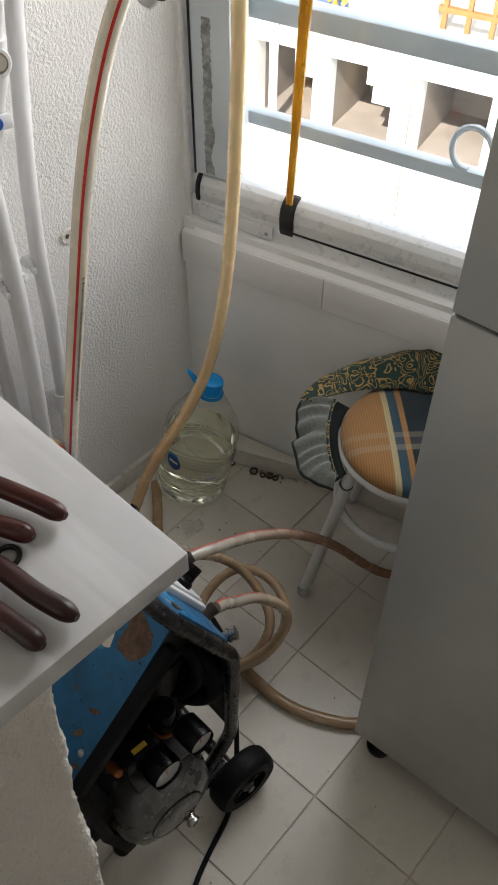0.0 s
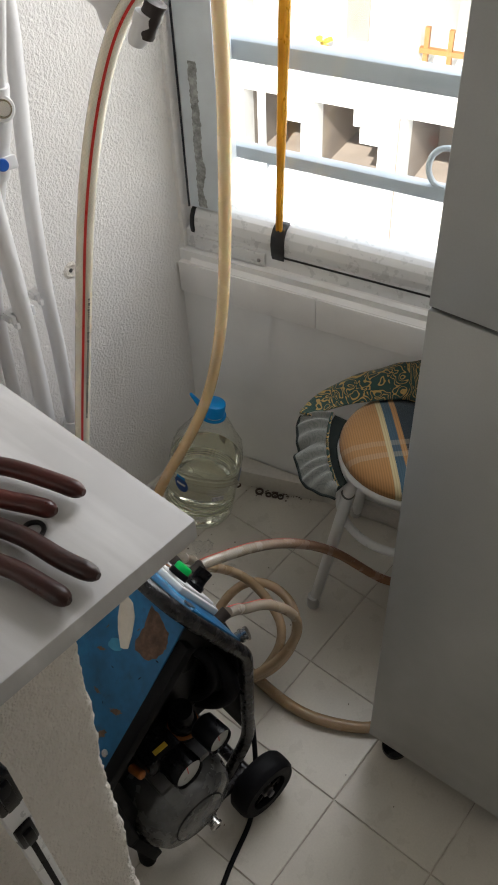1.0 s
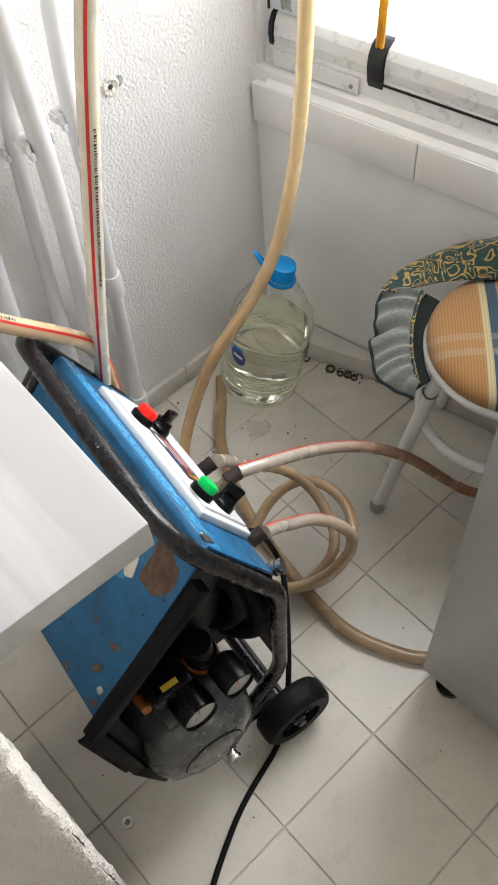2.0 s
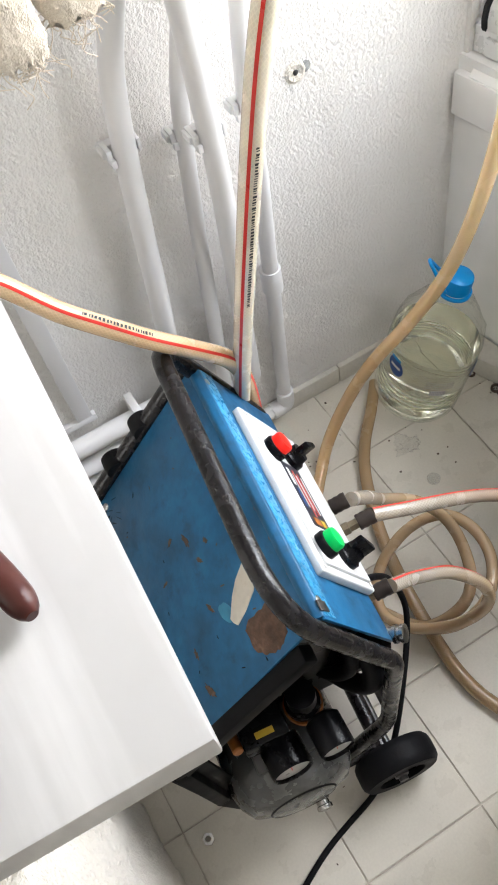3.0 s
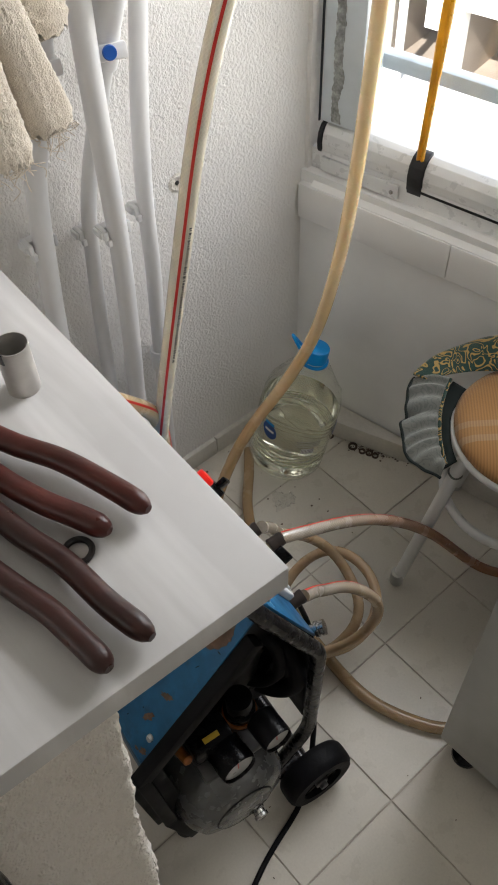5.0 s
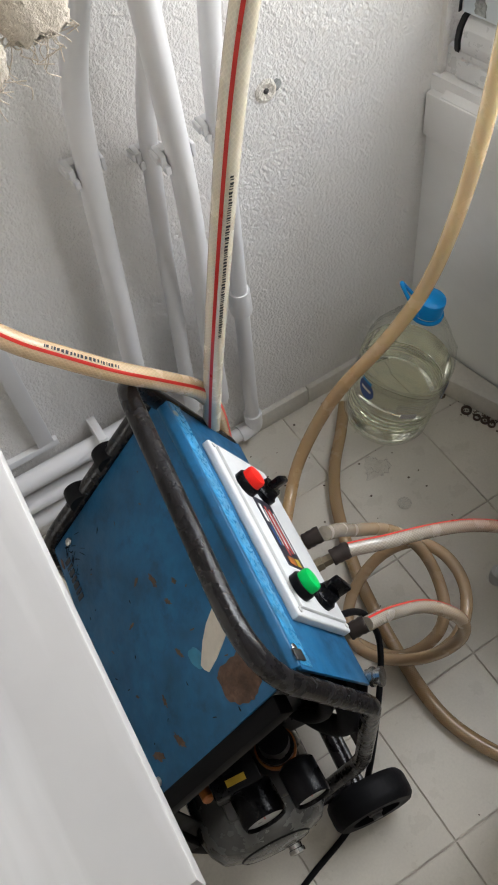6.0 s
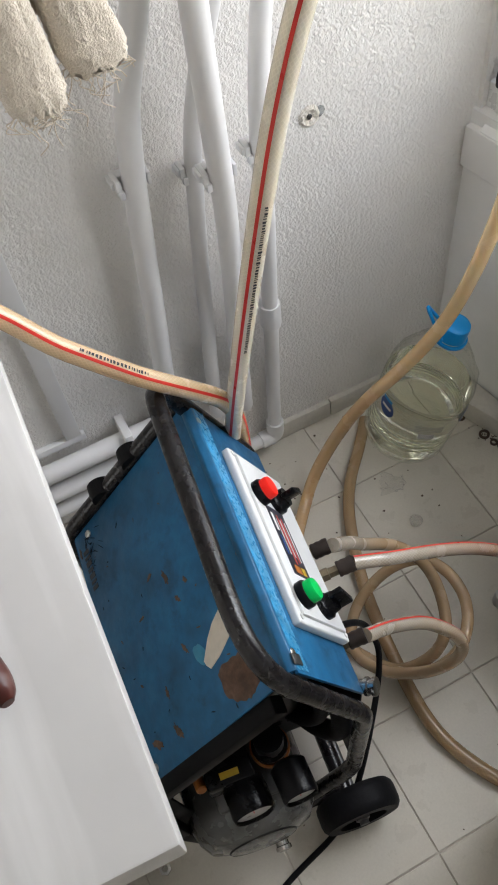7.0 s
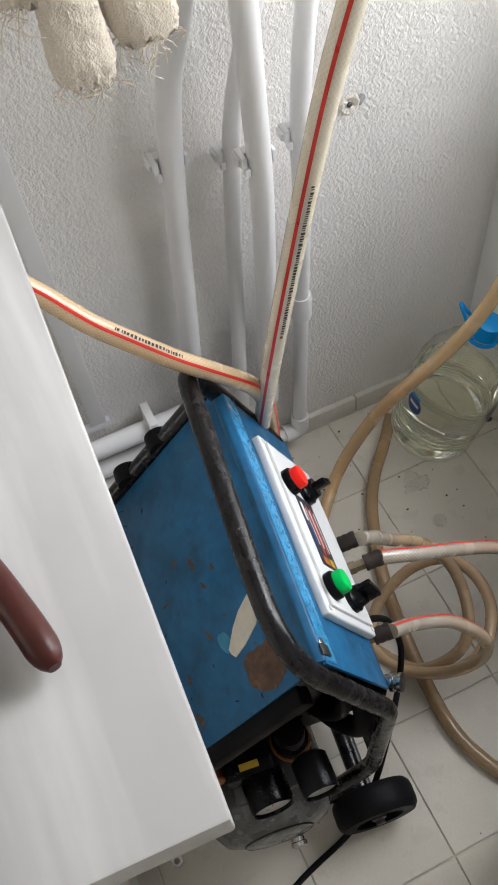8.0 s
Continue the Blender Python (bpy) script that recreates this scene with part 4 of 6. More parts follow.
chip(blob([(0.113, 0.241), (0.134, 0.237), (0.157, 0.229), (0.165, 0.21), (0.159, 0.19), (0.147, 0.178), (0.122, 0.176), (0.116, 0.187), (0.119, 0.21)], rng, 0.06), RUST, "rusty bare patch")
chip([(0.0635, 0.215), (0.07, 0.226), (0.084, 0.224), (0.0974, 0.2112), (0.1073, 0.188), (0.1118, 0.1697), (0.106, 0.165), (0.1002, 0.1632), (0.0829, 0.1795), (0.0726, 0.1938)], PAPER, "torn remains of a paper sticker", "sticker", 0.0012)
chip(egg(0.091, 0.161, 0.013, 0.009, 0.6), BLUE_FADED, "light blue rubbed spot")
for cu, cv, ru, rv, tn in ((-0.013, 0.146, 0.011, 0.004, 0.2), (0.072, 0.14, 0.009, 0.003, 0.5), (0.141, 0.089, 0.013, 0.005, 0.4), (0.138, 0.049, 0.012, 0.005, 0.9), (0.009, 0.176, 0.006, 0.003, 0.3), (0.098, 0.09, 0.008, 0.003, 0.1), (0.02, 0.155, 0.008, 0.003, 0.6), (-0.03, 0.12, 0.008, 0.003, 2.0), (0.16, 0.012, 0.007, 0.006, 0.0), (0.07, 0.05, 0.004, 0.002, 0.7), (0.004, 0.085, 0.006, 0.002, 1.7)):
    chip(egg(cu, cv, ru * 0.75, rv * 0.8, tn, 24, 0.4), RUST, "rusty scratch", "scratch")

sr = random.Random(21)
for _ in range(30):
    chip(egg(sr.uniform(XA + 0.02, XB - 0.01), sr.uniform(0.01, 0.25), sr.uniform(0.001, 0.0035), sr.uniform(0.0005, 0.001), sr.uniform(0, 3.1), 10, 0.35), END_BLACK if sr.random() < 0.5 else RUST, "", "scratch", 0.0004)
for _ in range(26):
    chip(egg(XA + 0.012 + abs(sr.gauss(0.02, 0.02)), 0.012 + abs(sr.gauss(0.014, 0.012)), sr.uniform(0.002, 0.008), sr.uniform(0.0004, 0.0008), sr.choice((0.9, 2.3)) + sr.uniform(-0.3, 0.3), 10, 0.3), END_BLACK, "", "scratch", 0.0004)
for u_ in range(16):
    chip(egg(XA + 0.012 + u_ * 0.0205 + sr.uniform(-0.006, 0.006), sr.choice((0.006, 0.264)), sr.uniform(0.003, 0.008), sr.uniform(0.0012, 0.003), sr.uniform(-0.3, 0.3), 10, 0.35), RUST, "", "edge_chip", 0.0005)

# works inside and below the housing
TZ = 0.205
tank_p, tank_q = Vector((-0.14, -0.082, TZ)), Vector((0.236, -0.082, TZ))
h = (tank_q - tank_p).length
R = 0.084
part("tank", lathe([(0, 0), (0.04, 0.004), (0.065, 0.018), (R, 0.05), (R, h - 0.045), (R - 0.006, h - 0.026), (0.068, h - 0.012), (0.047, h - 0.005), (0.044, h - 0.003), (0.02, h), (0, h)], 48, along(tank_p, tank_q)), TANK, machine, "grey painted pressure tank with scuffed end cap")
part("cap_seam", lathe([(0.0445, h - 0.0042), (0.0458, h - 0.0052), (0.0464, h - 0.0046), (0.0446, h - 0.0028), (0.0445, h - 0.0042)], 48, along(tank_p, tank_q)), END_BLACK, machine, "black ring pressed into the tank end")
part("drain_plug", lathe([(0, 0), (0.011, 0), (0.011, 0.008), (0.009, 0.009), (0.009, 0.014), (0.011, 0.015), (0.011, 0.02), (0.006, 0.022), (0.006, 0.019), (0, 0.019)], 20, along((0.222, -0.06, 0.149), (0.26, -0.06, 0.143))), CHROME, machine, "chromed drain plug")
for k, (gx, gy, gz, r) in enumerate(((0.181, -0.082, 0.336, 0.026), (0.188, -0.026, 0.367, 0.0215))):
    m = along((gx, gy, gz), (gx + 0.1, gy + 0.005, gz + 0.006))
    g = part("gauge", lathe([(0, 0), (r * 0.8, 0), (r, 0.004), (r, 0.04), (r * 0.94, 0.044), (r * 0.88, 0.042), (r * 0.88, 0.038), (0, 0.038)], 30, m), BLACK_PLASTIC, machine, "black pressure gauge")
    part("dial", lathe([(0, 0.0385), (r * 0.87, 0.0385), (r * 0.87, 0.0395), (0, 0.0395)], 30, m), DIAL, g)
    part("needle", box_bm(-0.0008, 0.0008, -0.002, r * 0.7, 0.0396, 0.0402, m=m), LABEL_RED, g)
    part("stem", rod((gx + 0.015, gy, gz - r - 0.035), (gx + 0.015, gy, gz - r + 0.004), 0.006), DARK_STEEL, g)
reg = part("regulator", lathe([(0, 0), (0.022, 0), (0.022, 0.03), (0.018, 0.034), (0.018, 0.06), (0, 0.062)], 24, pose(0.158, -0.037, 0.322)), BLACK_PLASTIC, machine)
part("ring", lathe([(0.0222, 0.012), (0.0245, 0.012), (0.0245, 0.02), (0.0222, 0.02), (0.0222, 0.012)], 28, pose(0.158, -0.037, 0.322)), ORANGE, reg, "dull orange-red ring")
sw = part("pressure_switch", box_bm(0.137, 0.188, -0.122, -0.064, 0.33, 0.365, bevel=0.004), BLACK_PLASTIC, machine)
part("warning_label", box_bm(0.172, 0.18, -0.104, -0.081, 0.3652, 0.3658), YELLOW, sw, "yellow warning label")
part("safety_valve", rod((0.15, -0.132, 0.325), (0.176, -0.129, 0.334), 0.0072, bevel=0.002), ORANGE, machine, "orange safety valve")
part("manifold", box_bm(0.12, 0.2, -0.12, -0.025, 0.283, 0.297, bevel=0.003), DARK_STEEL, machine)
# added black plate that stands for the shade inside the housing
part("bulkhead", prism([(-0.172, 0.385), (-0.01, 0.585), (0.06, 0.45), (0.058, 0.27), (-0.16, 0.27)], 0.128, 0.132, m=turned_x), BLACK_PLASTIC, machine, "black plate added for the dark inside the housing")
part("end_tab", box_bm(-0.006, 0.006, -0.008, 0.008, 0.0, 0.0018, bevel=0.0008, m=along((XB - 0.014, 0.0065, 0.599), (XB - 0.014, 0.019, 0.6065))), DARK_STEEL, machine, "worn steel corner tab")
for k, (u0, w_) in enumerate(((0.03, 0.006), (0.039, 0.004), (0.046, 0.007), (0.056, 0.005), (0.064, 0.007), (0.074, 0.004), (0.081, 0.006))):
    a_, b_ = Vector(LOW), Vector(RIDGE)
    d_ = (b_ - a_).normalized()
    q_ = a_ + d_ * 0.018 + Vector((-d_.y, d_.x)) * 0.0006
    part("print_bar", box_bm(XA + u0, XA + u0 + w_, -0.006, 0.006, 0.0, 0.0004, m=Matrix.Translation((0, q_.x, q_.y)) @ Matrix.Rotation(math.atan2(d_.y, d_.x), 4, "X")), INK, shell)
part("motor", lathe([(0, 0), (0.045, 0), (0.055, 0.012), (0.055, 0.17), (0.045, 0.185), (0, 0.185)], 32, along((-0.12, -0.045, 0.45), (0.09, -0.045, 0.45))), BLACK_PLASTIC, machine)
part("pump_head", box_bm(0.02, 0.1, -0.02, 0.05, 0.36, 0.46, bevel=0.006), DARK_STEEL, machine)
part("cooling_fan_guard", box_bm(-0.15, 0.11, -0.15, 0.055, 0.34, 0.352, bevel=0.002), BLACK_PLASTIC, machine)
part("air_tube", tube([(0.1, 0.01, 0.44), (0.14, 0.03, 0.43), (0.155, 0.03, 0.38), (0.14, 0.01, 0.34), (0.1, -0.02, 0.33)], 0.009, 12), RUBBER, machine)
part("air_tube", tube([(0.09, 0.04, 0.40), (0.15, 0.052, 0.39), (0.17, 0.05, 0.345), (0.15, 0.03, 0.31), (0.1, 0.0, 0.30)], 0.013, 14), RUBBER, machine)
part("side_plug", lathe([(0, 0), (0.008, 0), (0.008, 0.006), (0.0105, 0.006), (0.0105, 0.01), (0.0085, 0.011), (0.0085, 0.014), (0.0105, 0.015), (0.0105, 0.019), (0, 0.02)], 20, along((0.162, 0.076, 0.45), (0.176, 0.1, 0.462))), CHROME, machine, "chromed plug")


def wheel(x, y, r, w):
    wh = part("wheel", lathe([(0.0, -w * 0.3), (r * 0.62, -w * 0.3), (r * 0.62, w * 0.3), (0, w * 0.3)], 30, pose(x, y, r, 0, 90, 0)), BLACK_PLASTIC, machine)
    tyre = [(r * 0.6, -w / 2), (r * 0.9, -w / 2), (r * 0.98, -w * 0.36), (r, -w * 0.2), (r, w * 0.2), (r * 0.98, w * 0.36), (r * 0.9, w / 2), (r * 0.6, w / 2), (r * 0.6, -w / 2)]
    part("tyre", lathe(tyre, 40, pose(x, y, r, 0, 90, 0)), RUBBER, wh, "black rubber tyre")
    for k in range(5):
        a = 2 * math.pi * k / 5
        part("spoke", box_bm(-0.004, 0.004, 0.012, r * 0.62, w * 0.28, w * 0.36, bevel=0.0015, m=pose(x, y, r, 0, 90, 0) @ pose(0, 0, 0, 0, 0, math.degrees(a))), BLACK_PLASTIC, wh)
    part("axle_nut", lathe([(0, w * 0.2), (0.012, w * 0.2), (0.012, w * 0.45), (0.007, w * 0.5), (0.007, w * 0.62), (0, w * 0.64)], 6, pose(x, y, r, 0, 90, 0)), DARK_STEEL, wh)


wheel(0.214, 0.062, 0.061, 0.042)
wheel(-0.205, 0.062, 0.061, 0.042)
part("axle", rod((-0.21, 0.062, 0.061), (0.24, 0.062, 0.061), 0.007), DARK_STEEL, machine)
for z, yy in ((0.518, -0.078), (0.468, -0.128)):
    part("bumper", lathe([(0, 0), (0.016, 0), (0.018, 0.008), (0.018, 0.022), (0, 0.026)], 24, along((-0.168, yy, z), (-0.215, yy, z))), RUBBER, machine, "black rubber bumper")


def fitting(x, z, reach=0.05, tilt=0.012):
    """A hose tail on the back: hexagon, brass body, crimped sleeve."""
    m = along((x, 0.068, z), (x + 0.002, 0.068 + reach, z + tilt)) @ pose(0, 0, reach - 0.05)
    f = part("hose_fitting", lathe([(0, -0.02), (0.007, -0.02), (0.007, 0), (0.0085, 0), (0.0085, 0.012), (0.007, 0.013), (0.007, 0.026), (0, 0.026)], 6, m), BRASS, machine, "dull brass hose tail")
    part("sleeve", lathe([(0, 0.024), (0.0096, 0.024), (0.0104, 0.026), (0.0096, 0.029), (0.0104, 0.033), (0.0096, 0.037), (0.0106, 0.041), (0.01, 0.046), (0, 0.046)], 24, m), CLAMP, f, "dark brown crimped sleeve")


fitting(-0.016, 0.43)
fitting(0.015, 0.425, reach=0.07)
fitting(0.095, 0.4)

# ---- hoses ----
def hose(name, pts, r, material, label, stripe=None, marks=0, up=Vector((0, 0, 1)), place=0.3, shift=0.1):
    """A hose with, where it has one, a red stripe along its skin and bars of small print."""
    t = thing(name, label, "hose", Matrix.Translation(pts[-1]))
    back = Matrix.Translation(-Vector(pts[-1]))
    bm = tube(pts, r, 18, 10, up=up)
    bmesh.ops.transform(bm, matrix=back, verts=bm.verts)
    part("hose_wall", bm, material, t)
    if stripe is not None:
        bm = tube(pts, r, 3, 10, up=up, arc=(stripe - 0.024, stripe + 0.024), lift=0.0004)
        bmesh.ops.transform(bm, matrix=back, verts=bm.verts)
        part("stripe", bm, RED_STRIPE, t, "red stripe")
    if marks:
        line = spline(pts, 10)
        fr = frames_along(line, up)
        bm = bmesh.new()
        lr = random.Random(3)
        i0 = int(len(fr) * place)
        p0 = fr[i0][0]
        dist = 0.0
        for _ in range(marks):
            j = i0
            run = 0.0
            while j + 1 < len(fr) and run + (fr[j + 1][0] - fr[j][0]).length < dist:
                run += (fr[j + 1][0] - fr[j][0]).length
                j += 1
            p, s, u, d = fr[j]
            p = p + d * (dist - run)
            a = 2 * math.pi * (stripe + shift)
            o = math.cos(a) * s + math.sin(a) * u
            w = o.cross(d)
            ln = lr.choice((0.0012, 0.002, 0.0028))
            hw = 0.0022
            q = p + o * (r + 0.0004) - Vector(pts[-1])
            vs = [bm.verts.new(q + d * sx * ln / 2 + w * sy * hw * lr.uniform(0.5, 1)) for sx, sy in ((-1, -1), (1, -1), (1, 1), (-1, 1))]
            bm.faces.new(vs)
            dist += ln + 0.0014
        part("print", bm, INK, t, "small black print along the hose", smooth=False)
    return t


hose("supply_hose", [(0.262, -0.512, 0.40), (0.275, -0.508, 0.46), (0.292, -0.504, 0.54), (0.31, -0.499, 0.632), (0.326, -0.489, 0.735), (0.343, -0.479, 0.837), (0.356, -0.468, 0.927), (0.362, -0.454, 1.003), (0.365, -0.437, 1.067), (0.366, -0.416, 1.123), (0.367, -0.391, 1.175), (0.372, -0.361, 1.224), (0.388, -0.325, 1.262), (0.415, -0.28, 1.29)], 0.0105, HOSE_CLEAR, "cream braided hose with a red stripe hanging from the tap", stripe=0.62, marks=62, place=0.3, shift=-0.1, up=Vector((0, 1, 0)))
hose("side_hose", [(0.15, -0.9, 0.985), (0.195, -0.81, 0.925), (0.24, -0.735, 0.862), (0.26, -0.699, 0.829), (0.272, -0.681, 0.808), (0.284, -0.663, 0.788), (0.294, -0.643, 0.77), (0.303, -0.621, 0.749), (0.308, -0.598, 0.724), (0.309, -0.571, 0.694), (0.307, -0.542, 0.659), (0.301, -0.514, 0.618), (0.285, -0.494, 0.55), (0.27, -0.486, 0.45)], 0.0107, HOSE_TAN, "tan braided hose with a red stripe running to the compressor", stripe=0.15, marks=22, place=0.44, shift=0.07)
hose("amber_hose", [(0.33, -0.15, 1.6), (0.315, -0.135, 1.3), (0.299, -0.119, 1.12), (0.284, -0.104, 1.04), (0.267, -0.09, 0.95), (0.249, -0.077, 0.85), (0.233, -0.068, 0.738), (0.22, -0.07, 0.618), (0.211, -0.086, 0.51), (0.199, -0.107, 0.42), (0.186, -0.135, 0.355), (0.174, -0.176, 0.296), (0.161, -0.215, 0.246), (0.147, -0.25, 0.178), (0.136, -0.282, 0.095), (0.143, -0.314, 0.042), (0.168, -0.345, 0.015), (0.23, -0.40, 0.014), (0.31, -0.45, 0.014)], 0.0112, HOSE_AMBER, "yellowed amber hose hanging past the window sill")
hose("outlet_hose", [(0.4845, -0.446, 0.449), (0.49, -0.425, 0.444), (0.495, -0.395, 0.43), (0.497, -0.335, 0.391), (0.499, -0.26, 0.328), (0.514, -0.185, 0.258), (0.539, -0.122, 0.184), (0.567, -0.068, 0.1), (0.602, -0.018, 0.03), (0.66, 0.03, 0.012), (0.75, 0.06, 0.012)], 0.0092, HOSE_RUSTY, "clear braided hose with a red stripe arching over the floor", stripe=0.33)
hose("coiled_hose", [(0.562, -0.475, 0.42), (0.555, -0.445, 0.388), (0.549, -0.418, 0.352), (0.553, -0.376, 0.32), (0.569, -0.34, 0.278), (0.582, -0.321, 0.235), (0.586, -0.327, 0.19), (0.572, -0.353, 0.138), (0.545, -0.38, 0.092), (0.511, -0.406, 0.06), (0.46, -0.42, 0.04), (0.405, -0.385, 0.05), (0.385, -0.32, 0.09), (0.405, -0.268, 0.13), (0.447, -0.247, 0.147), (0.492, -0.245, 0.147), (0.53, -0.261, 0.147), (0.56, -0.291, 0.145), (0.57, -0.325, 0.125), (0.553, -0.36, 0.08), (0.51, -0.39, 0.03)], 0.0092, HOSE_GREY, "clear braided hose with a red stripe coiled behind the compressor", stripe=0.28)
hose("looped_hose", [(0.4545, -0.457, 0.455), (0.437, -0.42, 0.395), (0.421, -0.388, 0.33), (0.412, -0.33, 0.255), (0.428, -0.29, 0.2), (0.458, -0.275, 0.162), (0.5, -0.283, 0.142), (0.53, -0.3, 0.13), (0.544, -0.3255, 0.105), (0.534, -0.359, 0.06), (0.505, -0.383, 0.018), (0.44, -0.42, 0.012)], 0.0092, HOSE_LOOP, "brownish stained hose looping down to the floor")
hose("floor_hose", [(0.06, -0.15, 0.0118), (0.115, -0.198, 0.0118), (0.157, -0.24, 0.0118), (0.213, -0.28, 0.0118), (0.28, -0.31, 0.0118), (0.344, -0.333, 0.0118), (0.41, -0.349, 0.0118), (0.487, -0.361, 0.0118), (0.55, -0.368, 0.0118), (0.597, -0.37, 0.0118), (0.637, -0.366, 0.0118), (0.676, -0.354, 0.0118), (0.72, -0.333, 0.0118), (0.752, -0.311, 0.0118), (0.80, -0.26, 0.0118)], 0.0112, HOSE_BROWN, "brownish stained hose lying on the floor tiles")
# the mains lead
t = thing("power_cable", "thin black power cable trailing onto the floor", "cable", pose(0.72, -0.63, 0))
bm = tube([(0.53, -0.5, 0.405), (0.521, -0.465, 0.36), (0.514, -0.44, 0.3), (0.516, -0.427, 0.25), (0.531, -0.424, 0.212), (0.561, -0.444, 0.187), (0.598, -0.476, 0.16), (0.64, -0.517, 0.115), (0.668, -0.554, 0.05), (0.683, -0.59, 0.008), (0.695, -0.642, 0.005), (0.71, -0.694, 0.005), (0.736, -0.751, 0.005), (0.775, -0.82, 0.005), (0.85, -0.89, 0.005), (0.95, -0.95, 0.005)], 0.0045, 10, 8)
bmesh.ops.transform(bm, matrix=Matrix.Translation((-0.72, 0.63, 0)), verts=bm.verts)
part("cord", bm, RUBBER, t)

# ---- pipes on the stucco wall ----
def wall_pipe(name, pts, r, label, corner=0.03, group="pipes on the stucco wall"):
    base = Vector(pts[-1])
    t = thing(name, label, "pipe", Matrix.Translation(base), group)
    bm = tube(pts, r, 20, 8)
    bmesh.ops.transform(bm, matrix=Matrix.Translation(-base), verts=bm.verts)
    part("pipe", bm, PVC, t)
    return t, base


def clip(t, base, p, r):
    """A snap clip: base block on the wall, two jaws round the pipe."""
    p = Vector(p)
    x0 = max(0.0, p.x - r - 0.006)
    bm = box_bm(x0, p.x - 0.5 * r, p.y - r - 0.004, p.y + r + 0.004, p.z - 0.009, p.z + 0.009, bevel=0.0015)
    box(bm, x0, p.x + r * 0.25, p.y - r - 0.0075, p.y - r - 0.0005, p.z - 0.006, p.z + 0.01, bevel=0.0015)
    box(bm, p.x - r * 0.2, p.x + r * 0.5, p.y - r - 0.0055, p.y - r + 0.001, p.z - 0.014, p.z - 0.003, bevel=0.0012)
    box(bm, x0, p.x - r * 0.1, p.y - r - 0.011, p.y - r - 0.0065, p.z - 0.003, p.z + 0.007, bevel=0.001)
    box(bm, x0, p.x + r * 0.25, p.y + r + 0.0003, p.y + r + 0.0048, p.z - 0.009, p.z + 0.009, bevel=0.0012)
    bmesh.ops.transform(bm, matrix=Matrix.Translation(-base), verts=bm.verts)
    part("clip", bm, PVC, t)


t, b = wall_pipe("pvc_pipe", [(0.064, -0.447, 0.98), (0.052, -0.456, 0.92), (0.036, -0.474, 0.842), (0.037, -0.483, 0.788), (0.037, -0.489, 0.727), (0.034, -0.493, 0.662), (0.032, -0.498, 0.584), (0.033, -0.503, 0.498), (0.034, -0.511, 0.4), (0.03, -0.516, 0.28), (0.03, -0.518, 0.2)], 0.015, "thick white plastic pipe clipped to the stucco")
clip(t, b, (0.037, -0.489, 0.732), 0.0165)
t, b = wall_pipe("pvc_pipe", [(0.096, -0.374, 0.99), (0.076, -0.384, 0.92), (0.05, -0.396, 0.835), (0.031, -0.405, 0.752), (0.024, -0.408, 0.688), (0.021, -0.413, 0.613), (0.021, -0.419, 0.532), (0.025, -0.425, 0.443), (0.028, -0.432, 0.348), (0.026, -0.436, 0.265), (0.026, -0.438, 0.2)], 0.0115, "thin white plastic pipe leading to the stop valve")
clip(t, b, (0.025, -0.407, 0.705), 0.0115)
t, b = wall_pipe("pvc_pipe", [(0.1, -0.39, 2.6), (0.107, -0.4, 1.5), (0.11, -0.408, 1.2), (0.108, -0.407, 1.079), (0.107, -0.408, 1.012), (0.106, -0.408, 0.944), (0.1, -0.404, 0.861), (0.088, -0.397, 0.763), (0.073, -0.39, 0.669), (0.06, -0.387, 0.568), (0.05, -0.387, 0.46), (0.036, -0.385, 0.367), (0.034, -0.388, 0.2)], 0.015, "white plastic pipe crossing in front of its neighbour")
clip(t, b, (0.084, -0.395, 0.734), 0.016)
t, b = wall_pipe("pvc_pipe", [(0.03, -0.25, 2.6), (0.03, -0.25, 1.3), (0.04, -0.27, 1.1), (0.049, -0.287, 1.027), (0.06, -0.304, 0.966), (0.07, -0.321, 0.898), (0.075, -0.332, 0.821), (0.069, -0.334, 0.733), (0.055, -0.326, 0.625), (0.04, -0.322, 0.52), (0.03, -0.321, 0.405), (0.023, -0.321, 0.295), (0.02, -0.325, 0.163), (0.02, -0.327, 0.075)], 0.0125, "white plastic pipe with a coupling and an elbow at the floor")
clip(t, b, (0.069, -0.334, 0.736), 0.0125)
bm = lathe([(0, -0.024), (0.0165, -0.024), (0.0172, -0.02), (0.0172, 0.02), (0.0165, 0.024), (0, 0.024)], 24, Matrix.Translation(-b) @ pose(0.029, -0.321, 0.392))
part("coupling", bm, PVC, t)
bm = bent([(0.02, -0.327, 0.085), (0.02, -0.327, 0.042), (0.02, -0.36, 0.042)], 0.0165, 0.018)
bmesh.ops.transform(bm, matrix=Matrix.Translation(-b), verts=bm.verts)
part("elbow", bm, PVC, t)
bm = rod((0.02, -0.355, 0.042), (0.02, -0.56, 0.042), 0.0125)
bmesh.ops.transform(bm, matrix=Matrix.Translation(-b), verts=bm.verts)
part("pipe", bm, PVC, t)
for z, yy, r in ((0.25, -0.53, 0.0165), (0.192, -0.54, 0.0155), (0.142, -0.52, 0.014)):
    t, b = wall_pipe("pvc_pipe", [(0.032, -2.6, z), (0.032, -1.6, z), (0.032, -1.0, z), (0.032, yy, z)], r, "white plastic pipe running low along the stucco")
    if z > 0.2:
        bm = box_bm(0.0, 0.052, -0.607, -0.593, z - 0.018, z + 0.03, bevel=0.002)
        bmesh.ops.transform(bm, matrix=Matrix.Translation(-b), verts=bm.verts)
        part("clip", bm, PVC, t)
